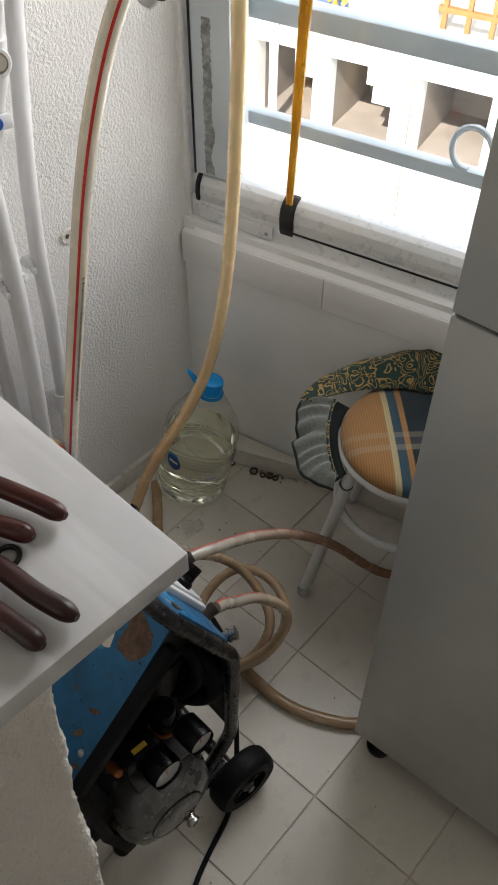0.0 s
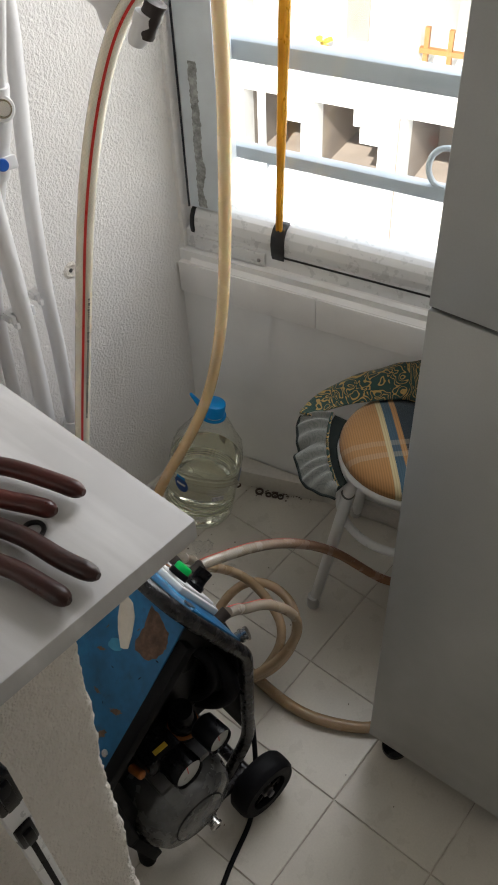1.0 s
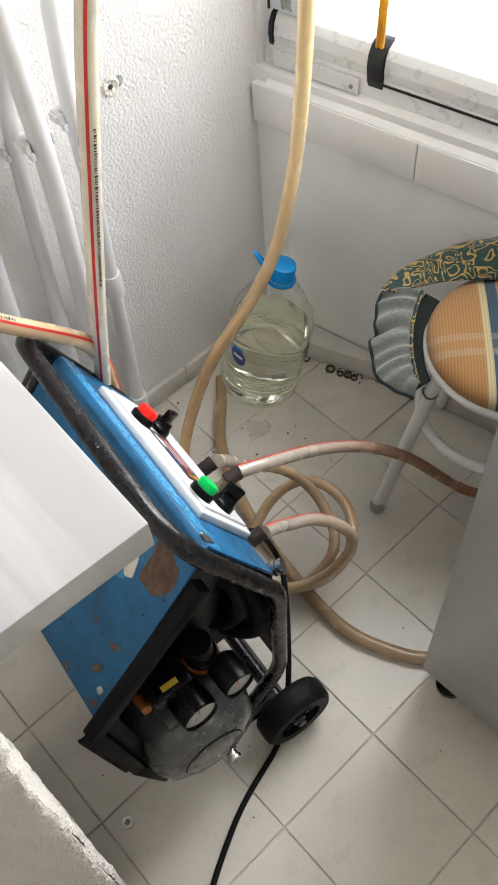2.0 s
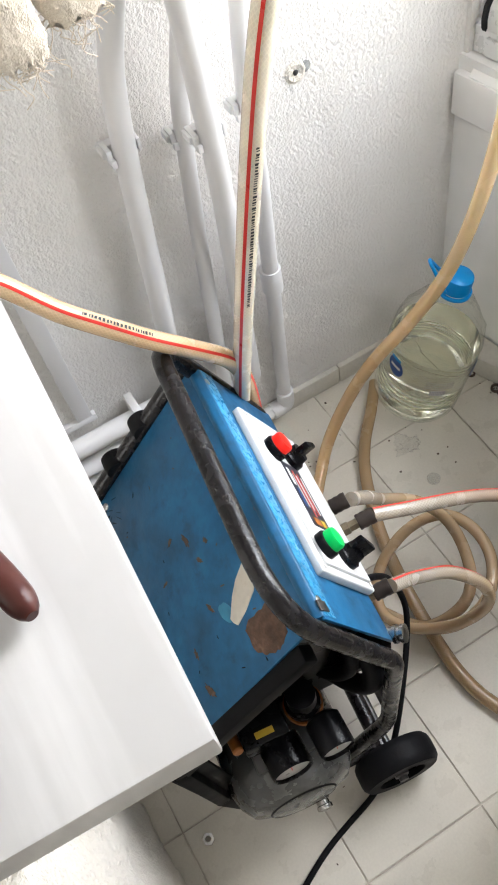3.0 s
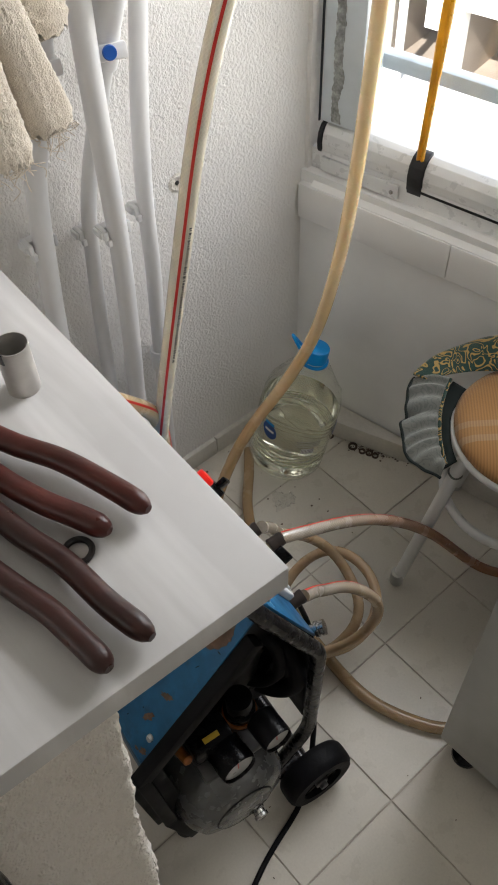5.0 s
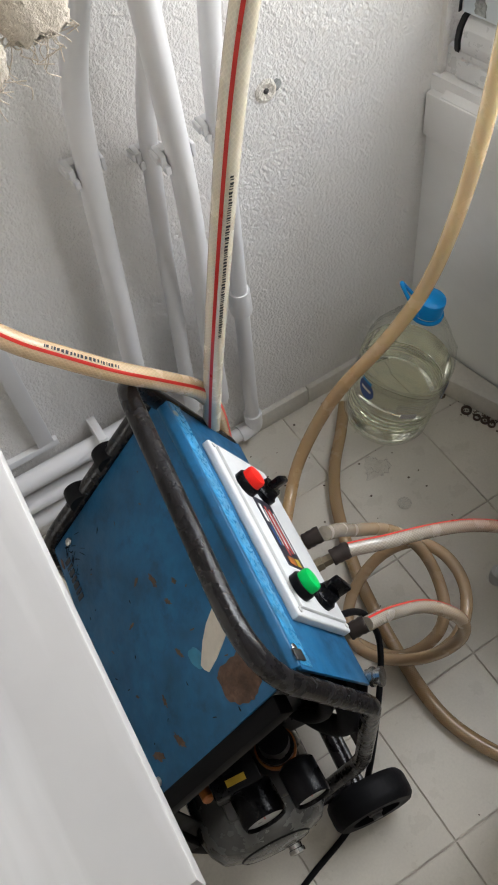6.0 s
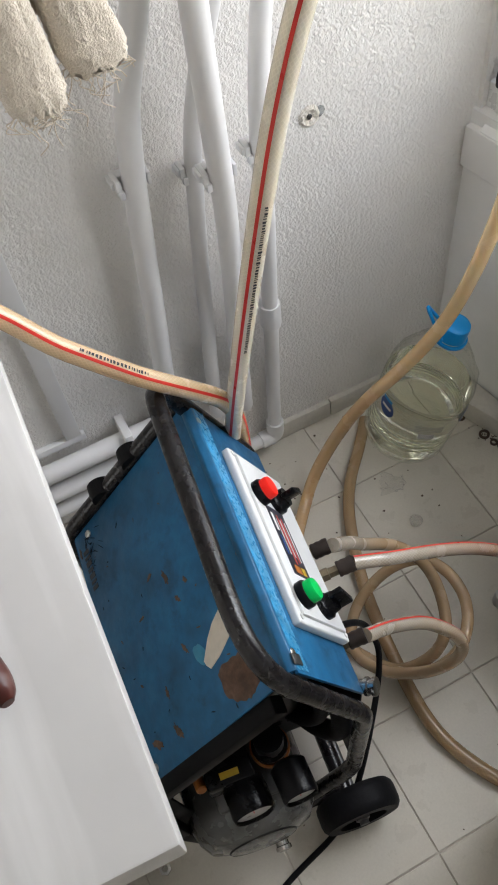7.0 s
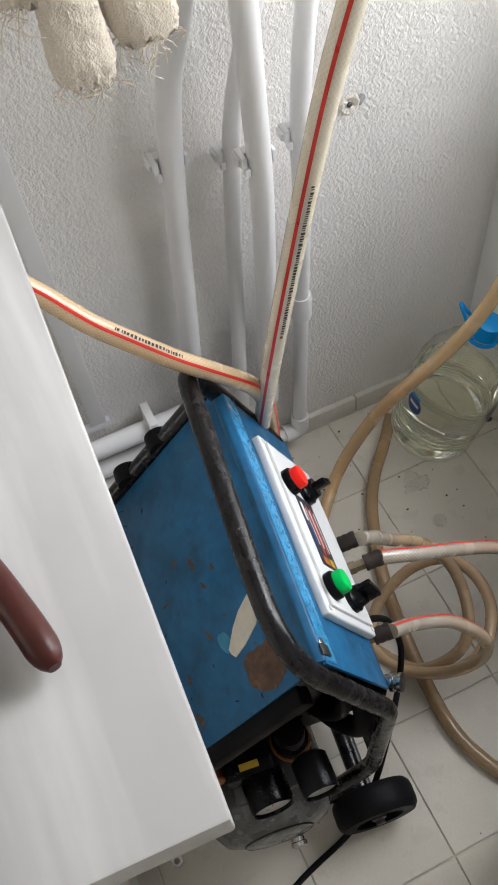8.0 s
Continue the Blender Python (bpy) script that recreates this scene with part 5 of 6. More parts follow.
strip_ = thing("cable_strip", "thin white cable strip along the stucco above the low pipes", "trunking", pose(0, -1.6, 0.27))
part("channel", box_bm(0.0, 0.011, -1.0, 0.94, 0.0, 0.014, bevel=0.001), PVC, strip_)
trunk = thing("cable_trunking", "flat white cable trunking down the stucco wall", "trunking", pose(0, -0.679, 0.285))
part("channel", box_bm(0.0, 0.012, -0.013, 0.013, 0.0, 2.31, bevel=0.001), PVC, trunk)

# stop valves
def valve(p, q, colour, label, lever):
    p, q = Vector(p), Vector(q)
    t = thing("stop_valve", label, "valve", Matrix.Translation(p), "stop valves")
    d = (q - p)
    part("body", lathe([(0, -0.02), (0.016, -0.02), (0.0175, -0.012), (0.0165, 0.03), (0.018, 0.045), (0.0195, 0.065), (0.019, 0.085), (0.0165, 0.093), (0.0155, 0.115), (0, 0.115)], 26, along((0, 0, 0), d)), PVC, t, "white plastic valve body")
    w = Vector((1.0, -0.35, 0.35)).normalized()
    c = d.normalized() * 0.082
    part("bonnet", lathe([(0, 0), (0.0185, 0), (0.0185, 0.02), (0.0165, 0.0245), (0, 0.0245)], 26, along(c, c + w)), PVC, t)
    part("nut", lathe([(0, 0.02), (0.0125, 0.02), (0.0125, 0.029), (0.0115, 0.031), (0, 0.031)], 24, along(c, c + w)), BRASS, t)
    part("nut_face", lathe([(0, 0.0305), (0.0102, 0.0305), (0.0095, 0.0325), (0, 0.0325)], 24, along(c, c + w)), CHROME, t, "steel nut face")
    part("pipe", rod(d.normalized() * 0.1, d.normalized() * 0.42, 0.0115), PVC, t)
    part("lever", box_bm(-0.0095, 0.0095, -0.022, 0.023, 0.0, 0.012, bevel=0.003, m=along((0, 0, 0), w) @ pose(0, 0, 0.014, 0, 0, 90)), PVC, t)
    part("button", lathe([(0, 0.02), (0.0088, 0.02), (0.0088, 0.028), (0.0078, 0.0305), (0, 0.0305)], 22, along((0, 0, 0), w)), colour, t, lever)


valve((0.094, -0.375, 0.989), (0.1125, -0.3635, 1.076), BUTTON_BLUE, "white plastic stop valve with a blue marker", "blue marker button")
valve((0.064, -0.447, 0.982), (0.072, -0.44, 1.07), RED_LENS, "white plastic stop valve with a red marker", "red marker button")

tap = thing("hose_tap", "white plastic wall tap with a dark hose coupling", "tap", pose(0.0, -0.33, 1.22))
part("body", tube([(0.0, 0, 0.05), (0.2, -0.01, 0.05), (0.33, -0.015, 0.03), (0.36, -0.018, 0.0)], 0.02, 20, 8), PVC, tap)
part("end_cap", lathe([(0, 0), (0.008, 0), (0.0105, 0.005), (0.0105, 0.02), (0.012, 0.024), (0.012, 0.034), (0, 0.036)], 24, along((0.410, -0.046, -0.006), (0.438, -0.02, 0.074))), PVC, tap, "white rounded end cap")
part("coupling", lathe([(0, 0), (0.011, 0), (0.0125, 0.006), (0.011, 0.012), (0.0125, 0.02), (0.011, 0.028), (0.0125, 0.036), (0, 0.04)], 20, along((0.416, -0.039, 0.002), (0.446, -0.012, 0.08))), CLAMP, tap, "dark brown hose coupling")

hole = thing("wall_anchor", "broken plug hole with a rusty screw in the stucco", "wall anchor", pose(0.0, -0.227, 0.696))
part("crater", lathe([(0.017, 0.0004), (0.012, 0.003), (0.007, 0.0006), (0, 0.0004)], 11, along((0, 0, 0), (1, 0, 0))), STUCCO_ROUGH, hole)
part("screw", lathe([(0, 0.0005), (0.004, 0.0005), (0.004, 0.002), (0.002, 0.003), (0, 0.003)], 8, along((0, 0, 0), (1, 0.1, 0))), DARK_STEEL, hole)
part("patch", lathe([(0, 0.001), (0.007, 0.0012), (0.009, 0.0005)], 9, along((0, 0.015, 0.002), (1, 0.015, 0.002))), WORN, hole)

# ---- the towel over its hook ----
def towel():
    t = thing("towel", "cream terry towel hanging in folds with a frayed hem", "towel", pose(0.27, -0.55, 1.025))
    #        along   half width  off    tip     lean   depth
    folds = [(-0.004, 0.022, 0.0, 0.012, -0.08, 0.017), (-0.058, 0.019, 0.012, 0.0, -0.015, 0.018), (-0.08, 0.019, 0.002, 0.062, -0.03, 0.017), (0.026, 0.026, -0.036, 0.078, -0.01, 0.014), (-0.034, 0.022, -0.026, 0.05, -0.05, 0.012), (-0.085, 0.022, -0.026, 0.09, 0.0, 0.012)]
    lr = random.Random(11)
    for yc, r, xo, zt, lean, deep in folds:
        bm = bmesh.new()
        n, seg = 170, 56
        rows = []
        for i in range(n + 1):
            u = i / n
            z = zt + u * 0.42
            taper = (0.95 + 0.35 * math.exp(-u / 0.1)) * (0.8 + 0.2 * min(1.0, u * 30))
            ring = []
            for k in range(seg):
                a = 2 * math.pi * k / seg
                c, sn = math.cos(a), math.sin(a)
                p = Vector((c, sn, z * 8 + yc * 40))
                wob = 1 + 0.16 * noise.noise(p * 1.2) + 0.06 * noise.noise(p * 4)
                crease = 1 - 0.35 * max(0.0, math.cos(a - 0.6)) * (0.5 + 0.5 * noise.noise(Vector((yc * 20, z * 3, 4))))
                pile = 0.0019 * noise.noise(Vector((c * r * 650, sn * r * 650, z * 420 + yc * 90)))
                ragged = 0.01 * noise.noise(Vector((sn * 5, c * 2, yc * 60))) * max(0.0, 1 - u * 14)
                ring.append(bm.verts.new((xo + (deep * taper * wob * crease + pile) * c, yc + lean * u + (r * taper * wob + pile) * sn, z + ragged)))
            rows.append(ring)
        for a, b in zip(rows, rows[1:]):
            for k in range(seg):
                bm.faces.new((a[k], a[(k + 1) % seg], b[(k + 1) % seg], b[k]))
        bm.faces.new(rows[0][::-1])
        part("fold", bm, TERRY, t)
        if xo < -0.02:
            continue
        bm = bmesh.new()
        for _ in range(46):
            a = lr.uniform(0, 2 * math.pi)
            v = Vector((xo + 0.85 * deep * math.cos(a), yc + 0.95 * r * math.sin(a), zt + 0.003))
            ln = lr.uniform(0.005, 0.012) if lr.random() < 0.8 else lr.uniform(0.016, 0.036)
            q = v + Vector((lr.uniform(-0.004, 0.006), lr.uniform(-0.007, 0.007), -ln * 0.5))
            tube([v, q, q + Vector((lr.uniform(-0.005, 0.005), lr.uniform(-0.009, 0.009), -ln * 0.3)), q + Vector((lr.uniform(-0.006, 0.006), lr.uniform(-0.011, 0.011), -ln * 0.6))], 0.0005, 5, 4, bm=bm)
        tagged(part("fringe", bm, TERRY, t, "loose frayed threads"), kind="stuff")


towel()

# ---- water bottle ----
bottle = thing("water_bottle", "big clear plastic water bottle with a blue cap, part full", "bottle", pose(0.124, -0.103, 0.015, -10.5, 5.5, 0))
prof = [(0, 0.012), (0.03, 0.01), (0.05, 0.004), (0.066, 0.0), (0.076, 0.004), (0.081, 0.016), (0.0815, 0.044)]
for k in range(4):
    z = 0.046 + 0.011 * k
    prof += [(0.0785, z), (0.0785, z + 0.002), (0.0818, z + 0.0045), (0.0818, z + 0.0085)]
prof += [(0.0818, 0.155), (0.079, 0.158), (0.079, 0.161), (0.0815, 0.165), (0.0815, 0.176), (0.0785, 0.179), (0.0785, 0.182), (0.080, 0.186), (0.076, 0.2), (0.067, 0.218), (0.055, 0.24), (0.042, 0.262), (0.03, 0.279), (0.0235, 0.289), (0.0235, 0.306)]


def fluted(bm):
    """Ribs pressed into the shoulder."""
    for v in bm.verts:
        if v.co.z > 0.165 and v.co.xy.length > 0.03:
            a = math.atan2(v.co.y, v.co.x)
            k = 1 + 0.07 * noise.noise(Vector((math.cos(a) * 2.4, math.sin(a) * 2.4, v.co.z * 22))) * min(1.0, (v.co.z - 0.165) / 0.02)
            v.co.x *= k
            v.co.y *= k
        if 0.195 < v.co.z < 0.265:
            a = math.atan2(v.co.y, v.co.x)
            k = 1 + 0.025 * math.sin(14 * a + v.co.z * 60)
            v.co.x *= k
            v.co.y *= k
    return bm


wall_ = part("bottle_wall", fluted(lathe(prof, 84)), BOTTLE, bottle)
inner = [(0, 0.015)] + [(r - 0.0025, z + 0.003) for r, z in prof[2:-14]] + [(0.079, 0.168), (0, 0.168)]
water_ = part("water", lathe(inner, 84), WATER, bottle)
label_ = part("label", lathe([(0.0826, 0.095), (0.0826, 0.151)], 64), LABEL_CLEAR, bottle, "clear wrap label with white and blue print")
for ob in (wall_, water_, label_):
    ob.visible_shadow = False


def oval_on_label(a0, z0, wide, tall, material, label):
    """A tilted oval printed on the wrap label."""
    bm = bmesh.new()
    vs = []
    for k in range(24):
        q = 2 * math.pi * k / 24
        a = radians(a0 + wide * math.cos(q))
        vs.append(bm.verts.new((0.0834 * math.cos(a), 0.0834 * math.sin(a), z0 + tall * math.sin(q) - 0.004 * math.cos(q))))
    mid = bm.verts.new((0.0836 * math.cos(radians(a0)), 0.0836 * math.sin(radians(a0)), z0))
    for k in range(24):
        bm.faces.new((vs[k], vs[(k + 1) % 24], mid))
    part("print_patch", bm, material, bottle, label)


def on_label(name, a0, a1, z0, z1, material, label=""):
    bm = bmesh.new()
    rows = []
    for k in range(9):
        a = radians(a0 + (a1 - a0) * k / 8)
        rows.append([bm.verts.new((0.0838 * math.cos(a), 0.0838 * math.sin(a), z)) for z in (z0, z1)])
    for a, b in zip(rows, rows[1:]):
        bm.faces.new((a[0], b[0], b[1], a[1]))
    part(name, bm, material, bottle, label)


oval_on_label(-88, 0.1315, 13, 0.019, LABEL_BLUE, "dark blue oval logo patch")
on_label("print_patch", -98, -82, 0.147, 0.1535, CAP, "light blue logo flash")
on_label("print_bar", -96, -80, 0.1295, 0.1355, LABEL_WHITE)
oval_on_label(32, 0.128, 12, 0.019, LABEL_BLUE, "dark blue oval logo patch")
on_label("print_patch", -36, -16, 0.1, 0.114, LABEL_WHITE, "white barcode patch")
for k in range(9):
    on_label("print_bar", -35 + 2.1 * k, -34.2 + 2.1 * k, 0.1005, 0.1115, INK)
for z in (0.119, 0.124, 0.129, 0.134):
    on_label("print_bar", -44, -8, z, z + 0.0018, FOOT_GREY)
part("cap", lathe([(0, 0.32), (0.019, 0.32), (0.0235, 0.317), (0.0245, 0.313), (0.0245, 0.298), (0.0255, 0.295), (0.0255, 0.29), (0.0235, 0.288)], 36), CAP, bottle, "bright blue screw cap")
part("carry_handle", bent([(-0.024, -0.002, 0.293), (-0.026, -0.055, 0.354), (-0.018, -0.059, 0.354), (0.006, -0.027, 0.293)], 0.003, 0.006, 8), CAP, bottle, "bright blue folding handle")
part("collar", lathe([(0.0235, 0.282), (0.029, 0.282), (0.029, 0.2865), (0.0235, 0.2865)], 30), CAP, bottle)

# ---- stool with its cover ----
SC = (0.594, 0.02)
STOOL = pose(SC[0], SC[1], 0, 0, 0, 43)
stool = thing("stool", "white steel stool with a plaid cloth seat", "stool", STOOL)
part("seat", lathe([(0, 0.432), (0.08, 0.43), (0.118, 0.423), (0.133, 0.414), (0.138, 0.404), (0.1365, 0.396), (0, 0.394)], 48, pose(0.003, 0.008, 0)), PLAID, stool, "round plaid cloth seat")
part("seat_ring", lathe([(0.13, 0.382), (0.139, 0.382), (0.141, 0.387), (0.141, 0.394), (0.138, 0.398), (0.13, 0.397)], 48, pose(0.003, 0.008, 0)), STOOL_WHITE, stool)
for k, a in enumerate((-163, -73, 17, 107)):
    c, s_ = math.cos(radians(a)), math.sin(radians(a))
    part("leg", bent([(0.09 * c, 0.09 * s_, 0.389), (0.122 * c, 0.122 * s_, 0.36), (0.192 * c, 0.192 * s_, 0.015)], 0.0115, 0.025), STOOL_WHITE, stool)
    part("foot_cap", lathe([(0, 0), (0.0125, 0), (0.0135, 0.006), (0.013, 0.03), (0.0125, 0.033), (0, 0.033)], 20, pose(0.194 * c, 0.194 * s_, 0)), FOOT_GREY, stool, "grey rubber foot")
part("foot_ring", tube([(0.132 * math.cos(2 * math.pi * k / 24), 0.132 * math.sin(2 * math.pi * k / 24), 0.25) for k in range(25)], 0.0085, 12, 3), STOOL_WHITE, stool, "white foot ring")

cover = thing("stool_cover", "ruffled green and gold brocade stool cover pushed half off the seat", "seat cover", pose(SC[0], SC[1], 0.41))


def ring_cloth(name, rows_fn, nu, nv, material, label, thick=0.0025):
    """A cloth band round the seat from a function of its two parameters giving radius, angle and height."""
    bm = bmesh.new()
    rows = []
    for i in range(nu + 1):
        row = []
        for j in range(nv + 1):
            r, a, z = rows_fn(i / nu, j / nv)
            row.append(bm.verts.new((r * math.cos(radians(a)), r * math.sin(radians(a)), z - 0.41)))
        rows.append(row)
    for a, b in zip(rows, rows[1:]):
        for j in range(nv):
            bm.faces.new((a[j], b[j], b[j + 1], a[j + 1]))
    edge = [v.co.copy() for v in (r[-1] for r in rows)]
    ob = part(name, bm, material, cover, label)
    sm = ob.modifiers.new("thick", "SOLIDIFY")
    sm.thickness = thick
    return edge


def band(u, v):
    a = 70 + 128 * u
    swell = math.sin(v * math.pi * 0.8)
    dip = math.sin(math.pi * u) ** 1.5
    r_in, r_out = 0.098 + 0.102 * u ** 4, 0.2 + 0.023 * u - 0.036 * dip
    r = r_in + (r_out - r_in) * v + 0.003 * math.sin(u * 26 + v * 3) * (1 - u)
    z = 0.437 - 0.009 * u + 0.02 * (1 - u) * v + 0.118 * swell * (1 - u) ** 1.6 + 0.003 * math.sin(u * 31 + v * 5) * (1 - u)
    return r, a, z


def frill(u, v):
    """The gathered strip: from its seam beside the seat out to the hem."""
    a = 192 + 50 * u + 5 * v
    notch = math.exp(-((u - 0.36) / 0.035) ** 2)
    hem_r = 0.22 - 0.004 * u - 0.05 * max(0.0, (u - 0.55) / 0.45) ** 2 - 0.012 * notch + 0.003 * math.sin(u * 19)
    r = 0.163 - 0.01 * u + (hem_r - 0.163 + 0.01 * u) * v
    gather = math.sin(u * 46 + 2.0 * math.sin(u * 9)) * (1 - 0.45 * v)
    z = 0.432 - 0.062 * u - 0.016 * v * v + 0.0055 * gather * v ** 0.3 + 0.004 * math.sin(v * 3.1) - 0.008 * notch * v
    return r, a, z


ring_cloth("top_band", band, 70, 14, BROCADE, "dark green brocade with gold scrolls")
hem = ring_cloth("frill", frill, 110, 16, BROCADE_BACK, "pale grey-green gathered underside of the frill")
part("hem", tube(hem, 0.0028, 8, 1), DARK_CLOTH, cover, "dark overlocked hem")
seam = [Vector((r * math.cos(radians(a)), r * math.sin(radians(a)), z - 0.41)) for r, a, z in (frill(k / 40, 0.0) for k in range(41))]
part("seam", tube(seam, 0.003, 8, 1), BROCADE, cover)
tie = [frill(w, 0.02) for w in (0.8, 0.88, 0.96, 1.0)]
part("tie_cord", tube([Vector(((r + 0.004) * math.cos(radians(a)), (r + 0.004) * math.sin(radians(a)), z - 0.41)) for r, a, z in tie], 0.0022, 8, 6), BROCADE_BACK, cover, "knotted grey tie cord")
jc, js = math.cos(radians(-120)), math.sin(radians(-120))
knot = [(0.129 * jc + 0.0128 * math.cos(2 * math.pi * k / 12), 0.129 * js + 0.0128 * math.sin(2 * math.pi * k / 12), -0.077 + 0.004 * math.sin(2 * math.pi * k / 6)) for k in range(13)]
part("leg_tie", tube(knot, 0.0018, 8, 3), BROCADE_BACK, cover, "grey cord tied round the leg")
ring_cloth("inner_lining", lambda u, v: (0.138 + 0.03 * v, 184 + 60 * u, 0.404 - 0.02 * v * u - 0.025 * u), 30, 4, DARK_CLOTH, "dark lining")

# ---- on the counter ----
TOPZ = 1.048


def pliers(label, h1, h2, head, skin):
    t = thing("pliers", label, "pliers", pose(head[0], head[1], TOPZ), "pliers on the counter")
    o = Vector((head[0], head[1], TOPZ))
    for pts in (h1, h2):
        q = [Vector(p) - o for p in pts]
        part("grip", tube(q, 0.0075, 16, 10, radii=lambda u: 0.0075 if u < 0.93 else 0.0075 * max(0.3, (1 - ((u - 0.93) / 0.07) ** 2 * 0.85) ** 0.5)), skin, t, "dipped plastic grip, dirty and worn")
    a, b = Vector(h1[0]) - o, Vector(h2[0]) - o
    part("shank", tube([a, a * 0.6 + b * 0.1, Vector((0, 0, 0.009)), Vector((-0.02, 0.006, 0.009))], 0.006, 12), DARK_STEEL, t)
    part("shank", tube([b, b * 0.6 + a * 0.1, Vector((0, 0, 0.009)), Vector((-0.02, -0.004, 0.009))], 0.006, 12), DARK_STEEL, t)
    part("pivot", lathe([(0, 0), (0.012, 0), (0.012, 0.014), (0.006, 0.017), (0, 0.017)], 20), DARK_STEEL, t)
    part("jaw", box_bm(-0.055, -0.008, -0.011, 0.011, 0.001, 0.015, bevel=0.003, m=pose(0, 0, 0, 0, 0, 12)), DARK_STEEL, t)


G = TOPZ + 0.012
pliers("long pliers with dark red grips lying on the marble", [(0.535, -0.82, G), (0.577, -0.804, G), (0.61, -0.792, G), (0.641, -0.777, G), (0.678, -0.766, G), (0.7065, -0.7595, G)], [(0.56, -0.832, G), (0.608, -0.817, G), (0.637, -0.81, G), (0.662, -0.802, G), (0.685, -0.792, G), (0.7035, -0.785, G)], (0.485, -0.845), GRIP)
pliers("pliers with dark brown grips lying on the marble", [(0.58, -0.845, G), (0.638, -0.83, G), (0.672, -0.824, G), (0.705, -0.816, G), (0.74, -0.813, G), (0.773, -0.807, G)], [(0.62, -0.862, G), (0.683, -0.849, G), (0.705, -0.844, G), (0.725, -0.839, G), (0.75, -0.836, G), (0.7725, -0.834, G)], (0.55, -0.872), GRIP_BROWN)
ring = [(0.0085 * math.cos(2 * math.pi * k / 24), 0.0085 * math.sin(2 * math.pi * k / 24), 0.002) for k in range(25)]
o_ring = single("o_ring", tube(ring, 0.002, 8, 2), ORING, "small black rubber ring lying on the marble", "o-ring")
o_ring.matrix_world = pose(0.696, -0.804, TOPZ)
tb = thing("metal_tube", "short thin-walled steel tube standing on the marble", "tube", pose(0.56, -0.757, TOPZ))
part("wall", lathe([(0.0108, 0), (0.0114, 0), (0.0114, 0.04), (0.0108, 0.04), (0.0108, 0)], 32), TUBE_STEEL, tb)
# the wall is uncut; a dark strip gives the slit's shade
part("seam", box_bm(-0.0016, 0.0016, -0.0118, -0.0106, 0.031, 0.0402, m=pose(0, 0, 0, 0, 0, 22)), DARK_STEEL, tb, "dark strip standing in for the shade of a slit")
scrap = single("yellow_scrap", box_bm(-0.02, 0.02, -0.012, 0.012, 0.0, 0.004, bevel=0.0015), YELLOW, "bright yellow plastic scrap on the marble", "scrap")
scrap.matrix_world = pose(0.396, -0.768, TOPZ, 0, 0, 25)

# ---- slim telescopic leg standing upright beside the pillar ----
stand = thing("monopod", "slim silver and black telescopic camera leg standing beside the pillar", "monopod", pose(0.8, -0.939, 0.0))
part("lower_tube", box_bm(-0.0045, 0.0045, -0.0075, 0.0075, 0.02, 0.92, bevel=0.001), ALU, stand, "silver channel section leg")
part("groove", box_bm(-0.003, 0.0049, -0.002, 0.0028, 0.03, 0.92, bevel=0.0004), BLACK_PLASTIC, stand)
part("upper_tube", box_bm(-0.0055, 0.0055, -0.009, 0.009, 0.92, 1.0, bevel=0.002), ALU, stand, "silver channel section leg")
for z0, z1, w in ((0.907, 0.94, 0.008), (0.972, 1.02, 0.01)):
    c = part("clamp", box_bm(-w, w, -w, w * 0.9, z0, z1, bevel=0.0025), BLACK_PLASTIC, stand, "black locking clamp")
    part("lever", box_bm(w - 0.001, w + 0.003, -w * 0.5, w * 0.5, z0 + 0.006, z1 - 0.008, bevel=0.001), BLACK_PLASTIC, c)
part("foot", lathe([(0, 0), (0.008, 0), (0.009, 0.008), (0.007, 0.024), (0, 0.026)], 16), RUBBER, stand, "black rubber foot")

# ---- bits on the floor ----
def washer(x, y, r, tilt=0):
    ob = single("washer", lathe([(r * 0.58, 0), (r, 0), (r, 0.0035), (r * 0.58, 0.0035), (r * 0.58, 0)], 22), DEBRIS, "small dark rusty washer on the floor by the skirting", "washer", "washers by the skirting")
    ob.matrix_world = pose(x, y, 0.0005, tilt, tilt * 0.5, 0)


for x, y, r in ((0.146, 0.0175, 0.0085), (0.202, 0.033, 0.0105), (0.24, 0.046, 0.0085), (0.254, 0.05, 0.0075), (0.226, 0.038, 0.0075)):
    washer(x, y, r)
bm = bmesh.new()
lr = random.Random(5)
for _ in range(150):
    if lr.random() < 0.5:
        x = min(0.32, max(0.12, lr.gauss(0.24, 0.03)))
        y = -0.033 + 0.39 * x - abs(lr.gauss(0.004, 0.009))
        s = lr.uniform(0.0008, 0.0022)
    elif lr.random() < 0.6:
        x, y, s = lr.uniform(0.02, 0.3), lr.uniform(-0.45, -0.1), lr.uniform(0.0008, 0.0022)
    else:
        x, y, s = lr.uniform(0.1, 1.0), lr.uniform(-0.9, -0.1), lr.uniform(0.0008, 0.0018)
    box(bm, -s, s, -s * lr.uniform(0.3, 1), s * lr.uniform(0.3, 1), 0, s * 0.7, m=pose(x, y, 0.0, 0, 0, lr.uniform(0, 180)))
single("crumbs", bm, DEBRIS, "brown crumbs and grit scattered on the floor tiles", "crumbs", kind="stuff", smooth=False)
bm = bmesh.new()
n = 16
grid = []
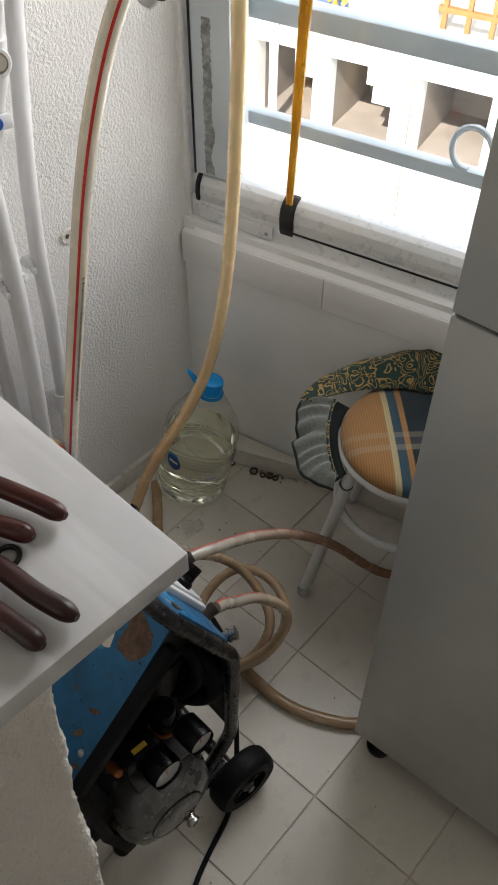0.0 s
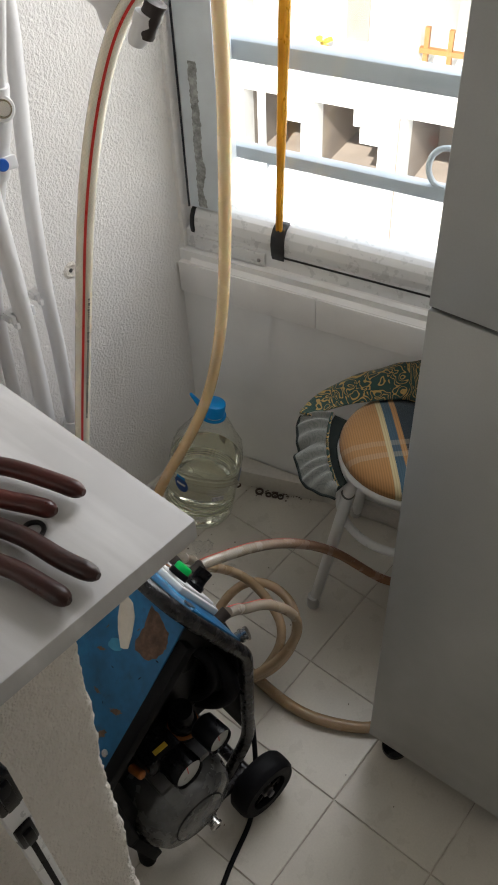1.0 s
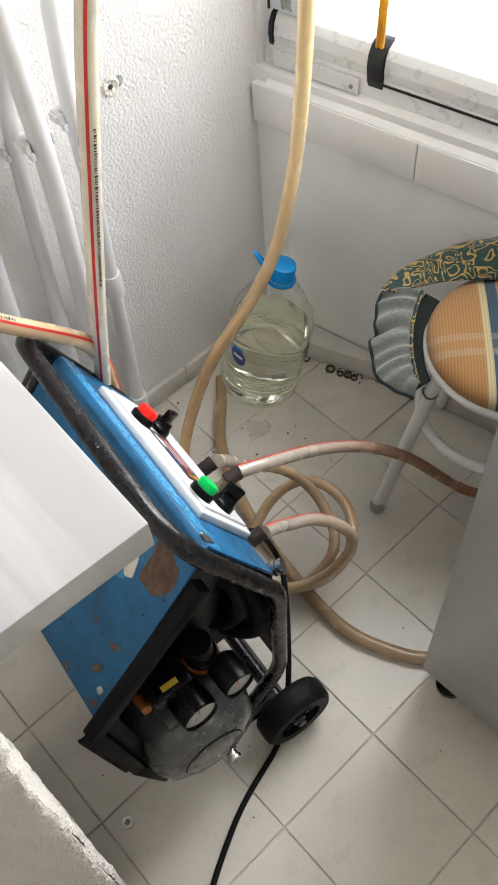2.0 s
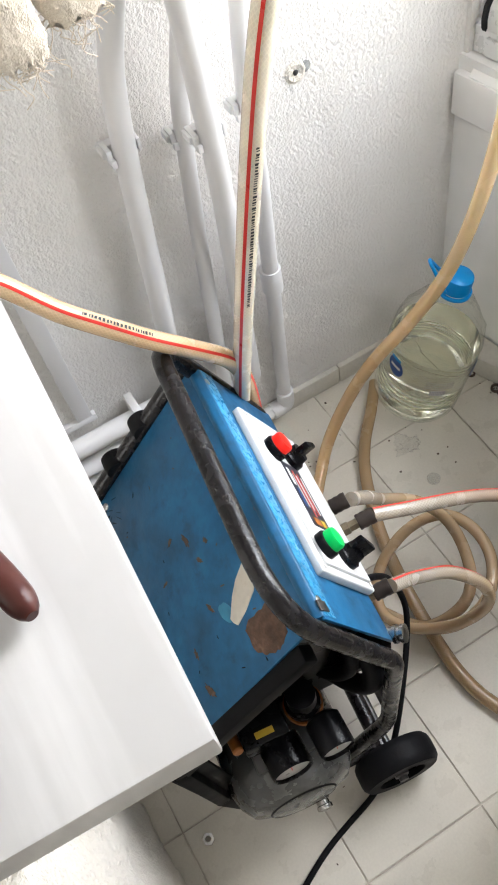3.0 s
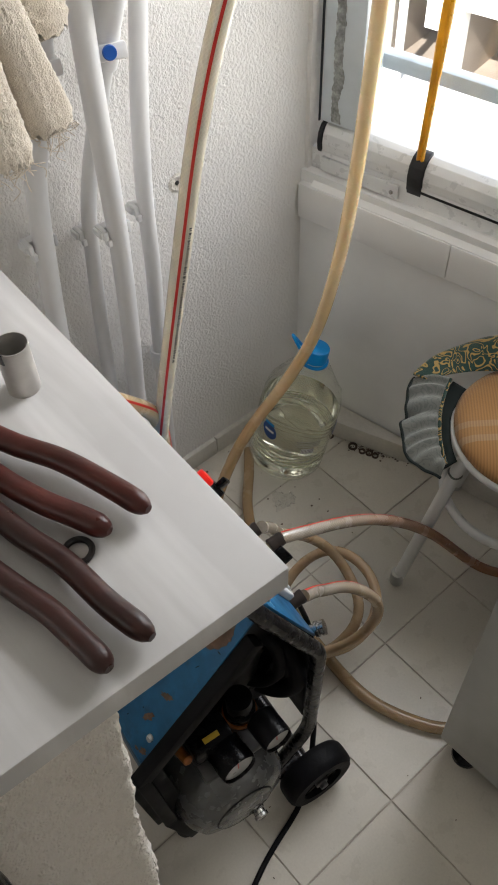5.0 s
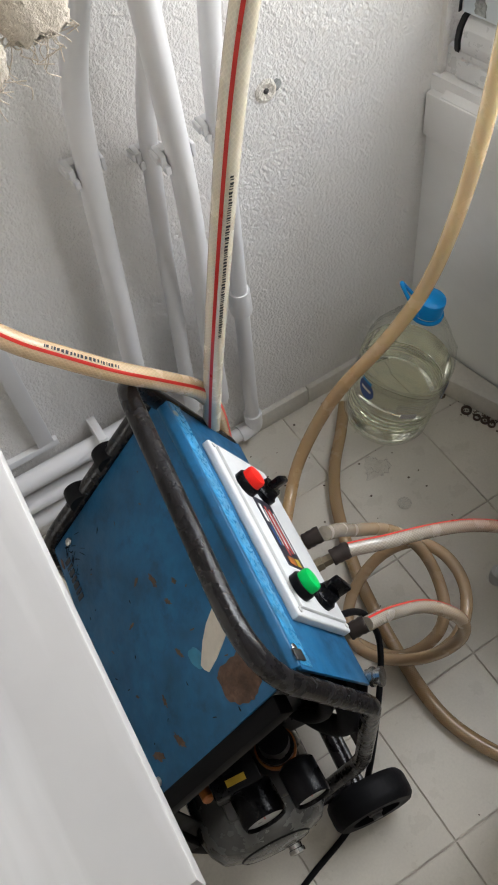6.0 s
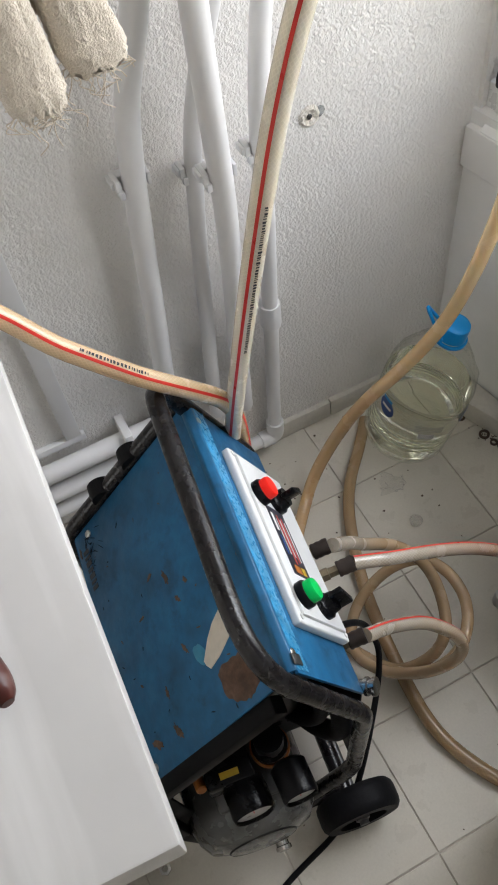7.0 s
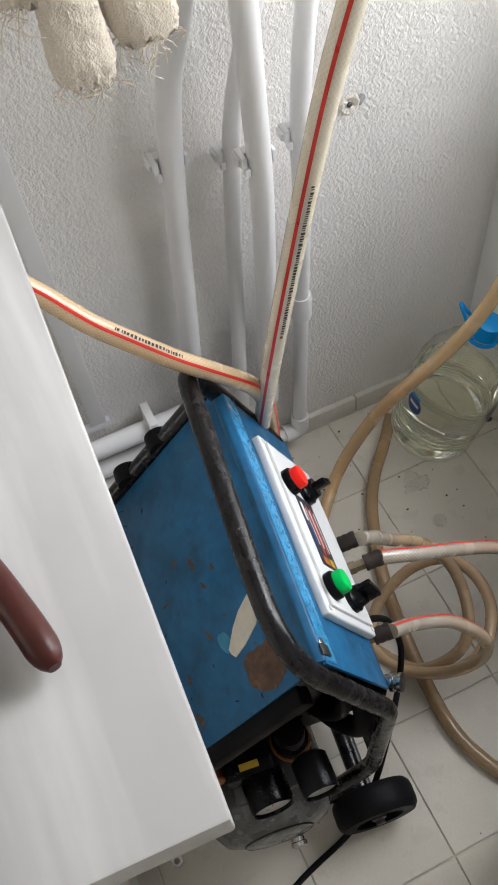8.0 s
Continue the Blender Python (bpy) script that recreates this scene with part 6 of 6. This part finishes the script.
for i in range(n + 1):
    row = []
    for j in range(n + 1):
        q = Vector((i * 0.27, j * 0.24, 2))
        u_, v_ = i / n - 0.5, j / n - 0.5
        shrink = 1 - 0.35 * abs(noise.noise(Vector((u_ * 3, v_ * 3, 7))))
        row.append(bm.verts.new((0.05 * u_ * shrink + 0.006 * noise.noise(q + Vector((9, 0, 0))), 0.042 * v_ * shrink * (1 - 0.6 * u_) + 0.006 * noise.noise(q + Vector((0, 9, 0))), 0.001 + 0.02 * abs(noise.noise(q)))))
    grid.append(row)
for i in range(n):
    for j in range(n):
        bm.faces.new((grid[i][j], grid[i + 1][j], grid[i + 1][j + 1], grid[i][j + 1]))
film_ = single("plastic_wrapper", bm, FILM, "crumpled clear plastic wrapper on the floor", "wrapper")
film_.matrix_world = pose(0.207, -0.18, 0.0, 0, 0, 60)
film_.visible_shadow = False
puck = single("clear_disc", lathe([(0, 0.001), (0.012, 0.001), (0.0125, 0.004), (0.0105, 0.0055), (0.0095, 0.003), (0, 0.003)], 28), FILM, "small clear plastic disc on the floor", "plastic disc")
puck.matrix_world = pose(0.295, -0.185, 0)
nut = single("hex_nut", lathe([(0.005, 0), (0.0095, 0), (0.0095, 0.007), (0.005, 0.007), (0.005, 0)], 6), CHROME, "steel nut lying on the floor", "nut")
nut.matrix_world = pose(0.603, -0.832, 0)

# ---- floor tiles ----
S, G2 = 0.2, 0.0011
me = bpy.data.meshes.new("floor_tile")
bm = box_bm(-S / 2 + G2, S / 2 - G2, -S / 2 + G2, S / 2 - G2, -0.008, 0.0)
top = [e for e in bm.edges if all(v.co.z > -0.001 for v in e.verts)]
bmesh.ops.bevel(bm, geom=top, offset=0.0012, segments=2, profile=0.5, affect="EDGES")
bm.to_mesh(me)
bm.free()
me.materials.append(TILE)
for i in range(-3, 7):
    for j in range(-11, 4):
        ob = new("floor_tile", me)
        ob.parent = floor
        ob.matrix_world = pose(0.574 + S * (i + 0.5), -0.262 + S * (j + 0.5), rng.uniform(-0.0005, 0.0), rng.uniform(-0.08, 0.08), rng.uniform(-0.08, 0.08), 0)
